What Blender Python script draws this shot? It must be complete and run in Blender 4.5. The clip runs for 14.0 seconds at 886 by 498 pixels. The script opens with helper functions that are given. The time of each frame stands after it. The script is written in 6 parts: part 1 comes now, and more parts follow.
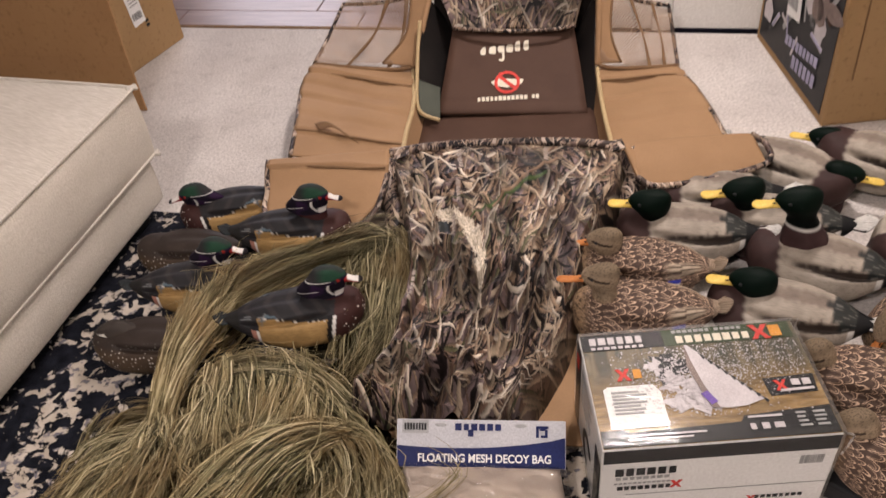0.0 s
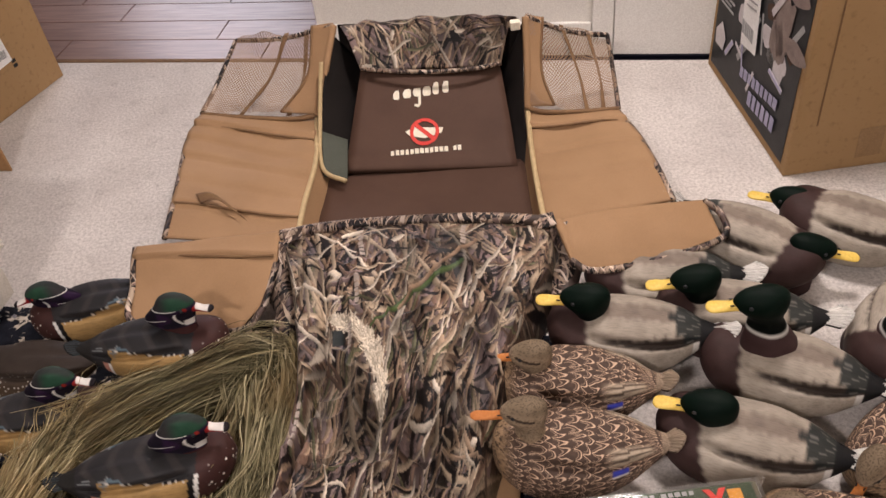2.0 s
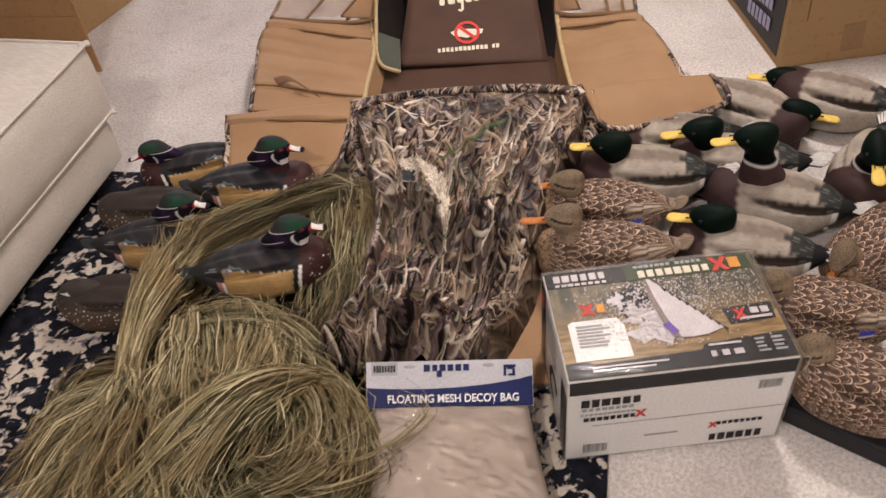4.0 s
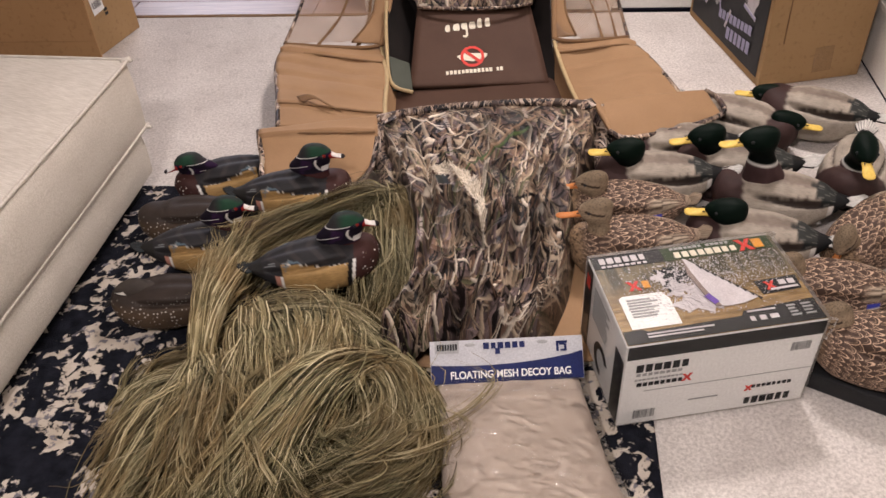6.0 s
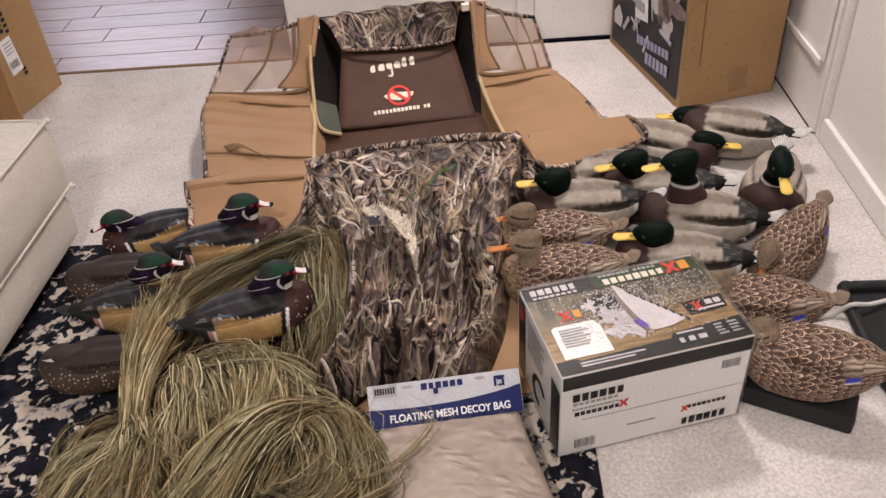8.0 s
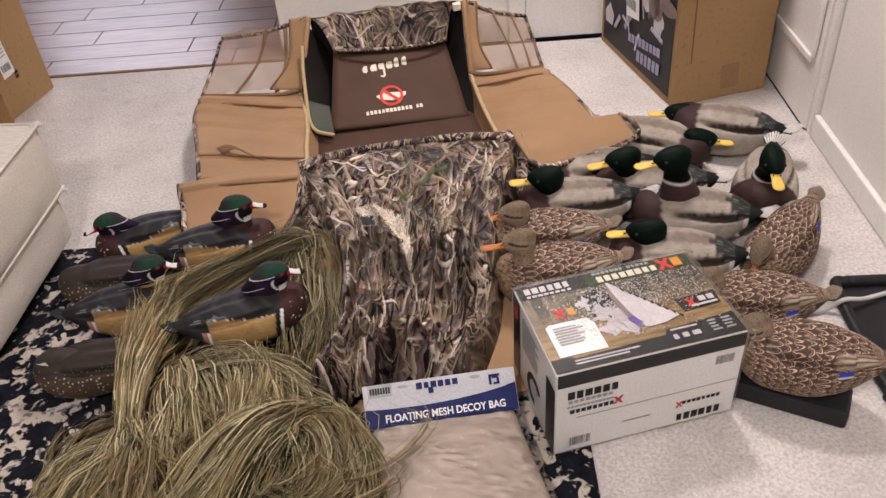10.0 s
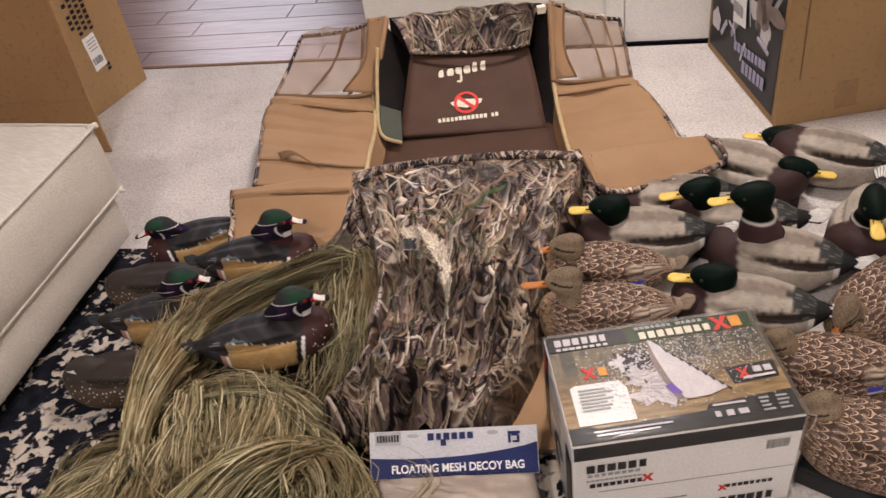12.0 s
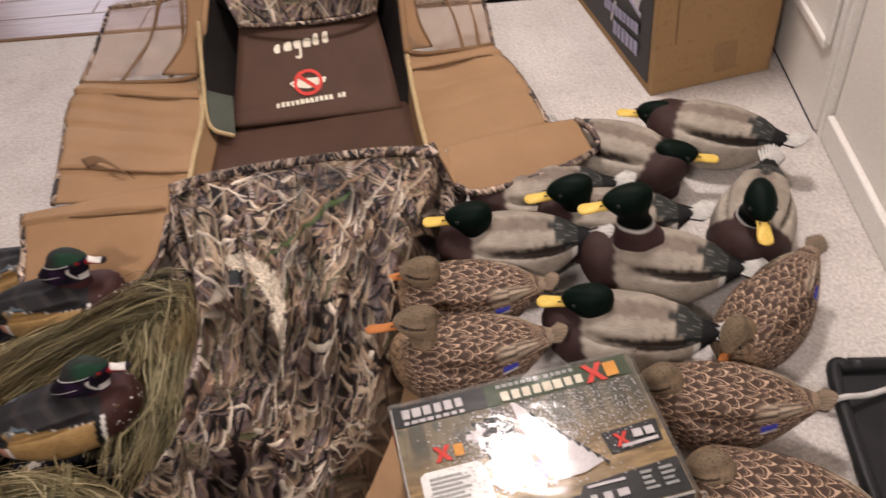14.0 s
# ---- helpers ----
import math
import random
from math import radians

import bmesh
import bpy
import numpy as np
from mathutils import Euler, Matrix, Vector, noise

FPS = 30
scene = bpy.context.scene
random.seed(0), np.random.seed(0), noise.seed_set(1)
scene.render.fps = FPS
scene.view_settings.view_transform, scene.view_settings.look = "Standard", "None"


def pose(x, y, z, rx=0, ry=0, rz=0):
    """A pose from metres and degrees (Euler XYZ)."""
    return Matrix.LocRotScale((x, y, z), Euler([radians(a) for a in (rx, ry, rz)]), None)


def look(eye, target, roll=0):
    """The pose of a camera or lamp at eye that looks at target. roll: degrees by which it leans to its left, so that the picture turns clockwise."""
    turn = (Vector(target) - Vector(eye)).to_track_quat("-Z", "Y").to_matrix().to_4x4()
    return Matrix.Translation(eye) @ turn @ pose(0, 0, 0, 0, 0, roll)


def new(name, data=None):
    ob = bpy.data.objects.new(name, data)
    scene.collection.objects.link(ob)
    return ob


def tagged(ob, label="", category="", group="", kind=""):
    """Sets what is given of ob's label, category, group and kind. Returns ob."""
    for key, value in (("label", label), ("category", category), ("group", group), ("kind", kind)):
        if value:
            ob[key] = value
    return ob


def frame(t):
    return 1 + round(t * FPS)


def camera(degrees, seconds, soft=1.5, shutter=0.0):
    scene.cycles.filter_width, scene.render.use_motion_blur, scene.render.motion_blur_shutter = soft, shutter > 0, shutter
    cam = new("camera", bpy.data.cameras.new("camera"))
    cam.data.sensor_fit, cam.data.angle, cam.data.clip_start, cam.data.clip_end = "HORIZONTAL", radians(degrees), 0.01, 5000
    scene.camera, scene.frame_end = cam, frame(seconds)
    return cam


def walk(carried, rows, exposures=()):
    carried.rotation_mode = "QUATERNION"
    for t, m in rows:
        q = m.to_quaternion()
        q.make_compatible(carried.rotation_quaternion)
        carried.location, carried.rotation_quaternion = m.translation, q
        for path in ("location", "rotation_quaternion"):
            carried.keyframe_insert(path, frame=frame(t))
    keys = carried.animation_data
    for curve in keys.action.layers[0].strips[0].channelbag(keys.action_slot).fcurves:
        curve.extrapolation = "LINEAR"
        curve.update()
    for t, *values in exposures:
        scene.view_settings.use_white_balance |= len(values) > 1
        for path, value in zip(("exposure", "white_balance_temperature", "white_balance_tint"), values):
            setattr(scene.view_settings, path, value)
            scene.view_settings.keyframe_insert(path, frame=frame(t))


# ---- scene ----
cam = camera(56.0, 14.0, shutter=0.5)
METRES, EYE, TILT, LEAN, TURN = 8.0, 1.5, 0.0, 0.0, 0.0
PATH = [
    (0, (-0.018, -0.791, 1.378), (-0.111, 0.721, 0.072), -6.9),
    (0.5, (0.047, -0.703, 1.355), (-0.103, 0.752, -0.01), -8.4),
    (1, (0.086, -0.608, 1.347), (-0.011, 0.857, -0.01), -9.2),
    (1.5, (0.114, -0.463, 1.353), (0.084, 1.022, 0.014), -7.4),
    (2, (0.129, -0.374, 1.338), (0.112, 1.1, -0.014), -7.2),
    (2.5, (0.117, -0.382, 1.339), (0.096, 1.075, -0.031), -6.6),
    (3, (0.09, -0.524, 1.33), (0.067, 0.949, -0.023), -6.0),
    (3.5, (0.045, -0.723, 1.325), (0.004, 0.745, -0.032), -7.5),
    (3.7, (0.027, -0.77, 1.337), (-0.013, 0.682, -0.038), -7.5),
    (5.8, (-0.268, -0.98, 1.368), (-0.134, 0.543, 0.077), -3.8),
    (6, (-0.264, -0.981, 1.364), (-0.123, 0.538, 0.07), -3.9),
    (6.5, (-0.245, -0.977, 1.376), (-0.087, 0.567, 0.114), -5.0),
    (7, (-0.229, -0.977, 1.373), (-0.027, 0.565, 0.116), -4.9),
    (7.5, (-0.216, -0.977, 1.378), (0.035, 0.569, 0.134), -4.8),
    (10, (-0.214, -0.98, 1.378), (0.062, 0.561, 0.133), -5.4),
    (10.5, (-0.223, -0.97, 1.381), (-0.04, 0.598, 0.153), -5.9),
    (11, (-0.182, -0.929, 1.367), (-0.097, 0.637, 0.127), -6.7),
    (11.5, (-0.078, -0.863, 1.364), (-0.097, 0.703, 0.12), -8.6),
    (12, (0.016, -0.835, 1.354), (-0.025, 0.727, 0.106), -9.1),
    (12.5, (0.07, -0.798, 1.34), (0.046, 0.742, 0.064), -11.7),
    (13, (0.093, -0.685, 1.327), (0.13, 0.818, 0.007), -8.0),
    (13.5, (0.121, -0.558, 1.328), (0.209, 0.908, -0.03), -7.6),
    (14, (0.173, -0.505, 1.303), (0.336, 0.911, -0.1), -7.7),
]
TONE = [(0, 0.0, 6500, 10), (3.7, -0.03, 6500, 10), (6, 0.03, 6380, 10), (7.5, 0.04, 6280, 10), (10, 0.05, 6220, 10), (12, 0.0, 6420, 10), (14, -0.05, 6480, 10)]
walk(cam, [(t, look(eye, target, roll)) for t, eye, target, roll in PATH], TONE)

# --- light ---
world = bpy.data.worlds.new("world")
scene.world = world
world.use_nodes = True
world.node_tree.nodes["Background"].inputs[0].default_value = (0.75, 0.85, 1.0, 1)
world.node_tree.nodes["Background"].inputs[1].default_value = 0.05

YAW = -13.0
ROOM = pose(0, 0, 0, 0, 0, YAW)


def area_lamp(name, at, size, power, colour, target):
    data = bpy.data.lights.new(name, "AREA")
    data.shape, data.size, data.size_y = "RECTANGLE", size[0], size[1]
    data.energy, data.color = power, colour
    ob = new(name, data)
    ob.matrix_world = look(at, target)
    return ob


area_lamp("ceiling_lamp_light", (0.66, 1.37, 2.37), (0.30, 0.30), 40, (1.0, 0.88, 0.85), (0.66, 1.37, 0))
area_lamp("ceiling_lamp_light", (-0.75, -1.30, 2.37), (0.30, 0.30), 57, (1.0, 0.88, 0.85), (-0.75, -1.30, 0))
area_lamp("hall_window_light", (-1.2, 5.0, 1.5), (1.2, 1.4), 40, (0.92, 0.88, 1.0), (-0.8, 2.5, 0.0))

# --- materials ---


class Nodes:
    """A short hand for building one node material."""

    def __init__(self, name, rough=0.8, metal=0.0, spec=0.25, coat=0.0):
        self.m = bpy.data.materials.new(name)
        self.m.use_nodes = True
        self.t = self.m.node_tree
        self.b = self.t.nodes["Principled BSDF"]
        self.b.inputs["Roughness"].default_value = rough
        self.b.inputs["Metallic"].default_value = metal
        self.b.inputs["Specular IOR Level"].default_value = spec
        self.b.inputs["Coat Weight"].default_value = coat
        self.b.inputs["Coat Roughness"].default_value = 0.08
        self.coord = self.t.nodes.new("ShaderNodeTexCoord").outputs["Object"]

    def node(self, kind, **inputs):
        n = self.t.nodes.new(kind)
        for key, v in inputs.items():
            s = n.inputs[int(key[1:])] if key[0] == "i" and key[1:].isdigit() else n.inputs[key.replace("_", " ")]
            if hasattr(v, "is_linked"):
                self.t.links.new(v, s)
            else:
                s.default_value = v
        return n

    def map(self, scale=(1, 1, 1), rot=0.0, source=None, move=(0, 0, 0)):
        turned = self.node("ShaderNodeMapping", Vector=source or self.coord, Rotation=(0, 0, radians(rot))).outputs[0]
        return self.node("ShaderNodeMapping", Vector=turned, Scale=scale, Location=move).outputs[0]

    def noise(self, scale, detail=3.0, vector=None, distort=0.0, rough=0.5):
        return self.node("ShaderNodeTexNoise", Vector=vector or self.coord, Scale=scale, Detail=detail, Distortion=distort, Roughness=rough).outputs["Fac"]

    def ramp(self, fac, lo, hi, a=(0, 0, 0, 1), b=(1, 1, 1, 1)):
        n = self.node("ShaderNodeValToRGB", Fac=fac)
        e = n.color_ramp.elements
        e[0].position, e[1].position, e[0].color, e[1].color = lo, hi, (*a[:3], 1), (*b[:3], 1)
        return n.outputs[0]

    def mix(self, fac, a, b, blend="MIX"):
        n = self.t.nodes.new("ShaderNodeMix")
        n.data_type, n.blend_type = "RGBA", blend
        for s, v in ((n.inputs[0], fac), (n.inputs[6], a), (n.inputs[7], b)):
            if hasattr(v, "is_linked"):
                self.t.links.new(v, s)
            elif isinstance(v, (int, float)):
                s.default_value = v
            else:
                s.default_value = (*v[:3], 1)
        return n.outputs[2]

    def colour(self, v):
        if hasattr(v, "is_linked"):
            self.t.links.new(v, self.b.inputs["Base Color"])
        else:
            self.b.inputs["Base Color"].default_value = (*v[:3], 1)
        return self

    def bump(self, height, strength=0.3, distance=0.002):
        n = self.node("ShaderNodeBump", Height=height, Strength=strength, Distance=distance)
        self.t.links.new(n.outputs[0], self.b.inputs["Normal"])
        return self

    def rough(self, v):
        self.t.links.new(v, self.b.inputs["Roughness"])
        return self

    def attr(self, name="Col"):
        n = self.t.nodes.new("ShaderNodeAttribute")
        n.attribute_name = name
        return n

    def random(self):
        return self.t.nodes.new("ShaderNodeNewGeometry").outputs["Random Per Island"]

    def object_random(self):
        return self.t.nodes.new("ShaderNodeObjectInfo").outputs["Random"]


def mottled(name, a, b, scale, rough=0.8, fine=300.0, bump=0.3, depth=0.001, spec=0.2, coat=0.0, metal=0.0):
    """Two colours mixed at two scales, with a fine relief."""
    n = Nodes(name, rough, metal, spec, coat)
    f = n.noise(scale, 4.0)
    g = n.noise(fine, 2.0)
    c = n.mix(n.ramp(f, 0.35, 0.65), a, b)
    c = n.mix(0.25, c, n.ramp(g, 0.3, 0.7, [v * 0.6 for v in a], [min(1, v * 1.3) for v in b]))
    n.colour(c)
    n.bump(g, bump, depth)
    return n.m


def carpet_material():
    n = Nodes("carpet_pile", 0.95, spec=0.1)
    big = n.noise(5.0, 4.0)
    tuft = n.noise(130.0, 4.0, rough=0.75)
    c = n.mix(n.ramp(big, 0.3, 0.7), (0.62, 0.575, 0.54), (0.75, 0.705, 0.665))
    c = n.mix(n.ramp(tuft, 0.35, 0.6), n.mix(0.55, c, (0.25, 0.22, 0.2)), c)
    c = n.mix(n.ramp(n.noise(22.0, 4.0), 0.56, 0.7), c, n.mix(0.22, c, (0.25, 0.22, 0.2)))
    n.colour(c)
    return n.bump(n.mix(0.5, tuft, big), 0.9, 0.006).m


def rug_material():
    n = Nodes("rug_pile", 0.95, spec=0.1)
    big = n.noise(8.5, 2.0, distort=1.8)
    mid = n.noise(36.0, 3.0, distort=1.0)
    k = n.ramp(n.mix(0.45, big, mid), 0.446, 0.474)
    ink = n.mix(n.ramp(n.noise(40.0, 3.0), 0.3, 0.7), (0.004, 0.0045, 0.007), (0.014, 0.015, 0.022))
    cream = n.mix(n.ramp(n.noise(18.0, 4.0), 0.35, 0.65), (0.43, 0.37, 0.30), (0.56, 0.50, 0.43))
    cream = n.mix(n.ramp(n.noise(55.0, 4.0), 0.55, 0.62), cream, (0.16, 0.15, 0.17))
    n.colour(n.mix(k, cream, ink))
    return n.bump(n.noise(350.0, 2.0), 0.7, 0.003).m


def camo_material(name, printed):
    """Printed reeds, grass blades and shadow, in clumps that lean different ways."""
    n = Nodes(name, 0.46, spec=0.2)
    wob = n.node("ShaderNodeTexNoise", Vector=n.coord, Scale=7.0, Detail=2.0).outputs["Color"]
    off = n.node("ShaderNodeVectorMath", i0=wob, i1=(0.5, 0.5, 0.5))
    off.operation = "SUBTRACT"
    sc = n.node("ShaderNodeVectorMath", i0=off.outputs[0], i1=(0.065, 0.065, 0.065))
    sc.operation = "MULTIPLY"
    add = n.node("ShaderNodeVectorMath", i0=n.coord, i1=sc.outputs[0])
    add.operation = "ADD"
    w = add.outputs[0]

    def clumps(scale, spread, move):
        cell = n.node("ShaderNodeTexVoronoi", Vector=n.map((1, 0.7, 1), 0, w, move), Scale=scale).outputs["Color"]
        one = n.node("ShaderNodeSeparateXYZ", Vector=cell).outputs[0]
        turn = n.node("ShaderNodeMath", i0=one, i1=0.5)
        turn.operation = "SUBTRACT"
        wide = n.node("ShaderNodeMath", i0=turn.outputs[0], i1=spread)
        wide.operation = "MULTIPLY"
        return n.node("ShaderNodeVectorRotate", Vector=w, Angle=wide.outputs[0]).outputs[0]

    big, small = clumps(9.0, 1.6, (0, 0, 0)), clumps(15.0, 2.2, (3.1, 1.7, 0.4))
    c = n.mix(n.ramp(n.noise(8.0, 4.0, w), 0.40, 0.60), (0.012, 0.009, 0.010), (0.090, 0.062, 0.062))
    layers = (
        (20, (14, 2.5, 10), 0.54, (0.130, 0.092, 0.088), w),
        (-30, (20, 2.5, 12), 0.55, (0.020, 0.014, 0.014), w),
        (40, (34, 2.2, 14), 0.56, (0.170, 0.122, 0.108), big),
        (5, (42, 2.2, 18), 0.56, (0.012, 0.009, 0.010), big),
        (-12, (52, 2.2, 22), 0.585, (0.245, 0.178, 0.138), small),
        (-50, (46, 2.2, 20), 0.58, (0.098, 0.066, 0.054), big),
        (62, (66, 2.5, 26), 0.59, (0.010, 0.008, 0.009), small),
        (12, (105, 2.2, 34), 0.61, (0.36, 0.28, 0.215), big),
        (-18, (120, 2.2, 36), 0.625, (0.40, 0.32, 0.25), small),
        (35, (125, 2.2, 40), 0.60, (0.009, 0.007, 0.008), big),
        (24, (135, 2.5, 40), 0.62, (0.31, 0.23, 0.168), small),
        (-6, (160, 2.5, 44), 0.64, (0.56, 0.47, 0.39), big),
    )
    for k, (rot, scale, cut, col, source) in enumerate(layers):
        f = n.noise(1.0, 1.0, n.map(scale, rot, source, (k * 3.7, k * 1.9, k * 2.3)))
        tone = n.mix(n.noise(34.0, 2.0), [v * 0.55 for v in col], [min(1, v * 1.35) for v in col])
        c = n.mix(n.ramp(f, cut - 0.015, cut + 0.015), c, tone)
    sweep = n.ramp(n.noise(1.0, 3.0, n.map((9, 4, 7), 18, w)), 0.36, 0.64)
    c = n.mix(1.0, c, n.mix(sweep, (0.56, 0.54, 0.54), (1.26, 1.22, 1.20)), "MULTIPLY")
    long = n.noise(1.0, 2.0, n.map((46, 1.6, 20), -24, w))
    c = n.mix(n.ramp(long, 0.645, 0.665), c, (0.40, 0.315, 0.235))
    long = n.noise(1.0, 2.0, n.map((40, 1.6, 20), 22, w, (2, 5, 1)))
    c = n.mix(n.ramp(long, 0.645, 0.665), c, (0.050, 0.034, 0.028))
    if printed:
        a = n.attr("Print")
        c = n.mix(a.outputs["Alpha"], c, a.outputs["Color"])
    n.colour(c)
    return n.bump(n.noise(500.0, 2.0), 0.25, 0.001).m


def wood_material():
    n = Nodes("hall_wood", 0.36, spec=0.5)
    s = n.map((1.6, 16, 8))
    g = n.noise(3.0, 5.0, s, 1.2)
    c = n.mix(n.ramp(g, 0.3, 0.7), (0.19, 0.105, 0.082), (0.32, 0.195, 0.155))
    c = n.mix(n.object_random(), c, n.mix(0.35, c, (0.06, 0.032, 0.025)))
    n.colour(c)
    return n.bump(g, 0.15, 0.001).m


def cardboard_material(name, a, b):
    n = Nodes(name, 0.82, spec=0.25)
    f = n.noise(4.0, 4.0)
    flute = n.noise(1.0, 2.0, n.map((6, 6, 240)))
    c = n.mix(n.ramp(f, 0.3, 0.7), a, b)
    c = n.mix(n.ramp(n.noise(60.0, 4.0), 0.55, 0.75), c, [v * 0.82 for v in a])
    n.colour(c)
    return n.bump(flute, 0.12, 0.001).m


def attr_material(name, rough, feather=0.0, spots=False, gloss=0.15):
    """Moulded decoy plastic with a painted pattern."""
    n = Nodes(name, rough, spec=gloss)
    a = n.attr("Col")
    c = a.outputs["Color"]
    grain = n.noise(220.0, 3.0)
    soft = n.noise(26.0, 4.0)
    c = n.mix(n.ramp(soft, 0.35, 0.7), c, n.mix(0.72, (0, 0, 0), c))
    barb = n.noise(1.0, 3.0, n.map((60, 420, 300)))
    if feather:
        c = n.mix(n.ramp(barb, 0.45, 0.7), c, n.mix(0.78, (0.02, 0.015, 0.012), c))
    if spots:
        v = n.node("ShaderNodeTexVoronoi", Vector=n.coord, Scale=104.0, Randomness=0.6).outputs["Distance"]
        dot = n.ramp(v, 0.20, 0.27, (1, 1, 1), (0, 0, 0))
        m = n.mix(a.outputs["Alpha"], (0, 0, 0), dot)
        c = n.mix(m, c, (0.72, 0.68, 0.62))
    n.colour(c)
    return n.bump(n.mix(0.5, barb, grain), 0.35, 0.0012).m


def hen_material():
    """Dark scalloped feathers with buff edges, in rows round the body."""
    n = Nodes("hen_feathers", 0.6, spec=0.15)
    uv = n.t.nodes.new("ShaderNodeUVMap").outputs[0]
    sep = n.node("ShaderNodeSeparateXYZ", Vector=uv)
    wob = n.noise(20.0, 2.0)

    def m(op, a, b=0.0, c=0.0):
        k = n.node("ShaderNodeMath", i0=a, i1=b, i2=c)
        k.operation = op
        return k.outputs[0]

    u = m("ADD", m("MULTIPLY", sep.outputs[0], -15.0), m("MULTIPLY", wob, 3.0))
    v = m("ADD", m("MULTIPLY", sep.outputs[1], 17.0), m("MULTIPLY", n.noise(17.0, 2.0), 2.8))
    row = m("FLOOR", u)
    fu = m("FRACT", u)
    fv = m("ABSOLUTE", m("SUBTRACT", m("FRACT", m("ADD", v, m("MULTIPLY", row, 0.5))), 0.5))
    edge = m("ADD", m("MULTIPLY", fu, 1.0), m("MULTIPLY", m("MULTIPLY", fv, fv), 3.4))
    near = m("ABSOLUTE", m("SUBTRACT", edge, 0.78))
    line = n.ramp(near, 0.05, 0.13, (1, 1, 1), (0, 0, 0))
    inner = n.ramp(m("ABSOLUTE", m("SUBTRACT", edge, 0.40)), 0.03, 0.08, (1, 1, 1), (0, 0, 0))
    a = n.attr("Col")
    dark = n.mix(n.noise(60.0, 3.0), (0.034, 0.022, 0.017), (0.105, 0.066, 0.048))
    buff = n.mix(n.noise(30.0, 3.0), (0.42, 0.265, 0.165), (0.72, 0.54, 0.40))
    c = n.mix(m("MULTIPLY", inner, 0.42), dark, buff)
    c = n.mix(line, c, buff)
    c = n.mix(a.outputs["Alpha"], a.outputs["Color"], c)
    fleck = n.ramp(n.noise(150.0, 3.0), 0.45, 0.62)
    c = n.mix(m("MULTIPLY", fleck, 0.25), c, (0.05, 0.035, 0.03))
    n.colour(c)
    return n.bump(edge, 0.35, 0.002).m


def netting_material():
    n = Nodes("netting", 0.8, spec=0.2)
    n.colour(n.mix(n.noise(8.0), (0.24, 0.155, 0.10), (0.34, 0.23, 0.155)))
    uv = n.t.nodes.new("ShaderNodeUVMap").outputs[0]
    sep = n.node("ShaderNodeSeparateXYZ", Vector=uv)

    def m(op, a, b=0.0):
        k = n.node("ShaderNodeMath", i0=a, i1=b)
        k.operation = op
        return k.outputs[0]

    u = m("MULTIPLY", m("ADD", sep.outputs[0], sep.outputs[1]), 120.0)
    v = m("MULTIPLY", m("SUBTRACT", sep.outputs[0], sep.outputs[1]), 120.0)
    hole = m("MULTIPLY", m("LESS_THAN", m("ABSOLUTE", m("SUBTRACT", m("FRACT", u), 0.5)), 0.34), m("LESS_THAN", m("ABSOLUTE", m("SUBTRACT", m("FRACT", v), 0.5)), 0.34))
    n.t.links.new(m("SUBTRACT", 1.0, hole), n.b.inputs["Alpha"])
    return n.m


def grass_material(name, tint):
    n = Nodes(name, 0.7, spec=0.15)
    r = n.random()
    k = n.node("ShaderNodeValToRGB", Fac=r)
    e = k.color_ramp.elements
    e[0].position, e[0].color = 0.0, (0.038, 0.036, 0.019, 1)
    e[1].position, e[1].color = 1.0, (0.60, 0.55, 0.38, 1)
    x = e.new(0.45)
    x.color = (0.175, 0.160, 0.088, 1)
    x = e.new(0.8)
    x.color = (0.35, 0.315, 0.190, 1)
    c = n.mix(n.ramp(n.noise(9.0, 3.0), 0.4, 0.65), k.outputs[0], n.mix(0.6, k.outputs[0], (0.22, 0.15, 0.07)))
    n.colour(n.mix(1.0, c, tint, "MULTIPLY"))
    return n.m


def film_material(name, rough, bump, scale, depth, strength=1.0):
    """Clear plastic film: see-through, with gloss that grows at a slant."""
    n = Nodes(name, rough)
    t = n.t
    clear = t.nodes.new("ShaderNodeBsdfTransparent")
    clear.inputs[0].default_value = (0.97, 0.97, 0.96, 1)
    gloss = t.nodes.new("ShaderNodeBsdfGlossy")
    gloss.inputs["Roughness"].default_value = rough
    b = n.node("ShaderNodeBump", Height=n.noise(1.0, 3.0, n.map(scale, 20), 1.0), Strength=bump, Distance=depth)
    fr = n.node("ShaderNodeFresnel", IOR=1.5)
    k = n.node("ShaderNodeMath", i0=fr.outputs[0], i1=strength)
    k.operation = "MULTIPLY"
    t.links.new(b.outputs[0], gloss.inputs["Normal"])
    t.links.new(b.outputs[0], fr.inputs["Normal"])
    mix = t.nodes.new("ShaderNodeMixShader")
    t.links.new(k.outputs[0], mix.inputs[0])
    t.links.new(clear.outputs[0], mix.inputs[1])
    t.links.new(gloss.outputs[0], mix.inputs[2])
    t.links.new(mix.outputs[0], t.nodes["Material Output"].inputs[0])
    return n.m


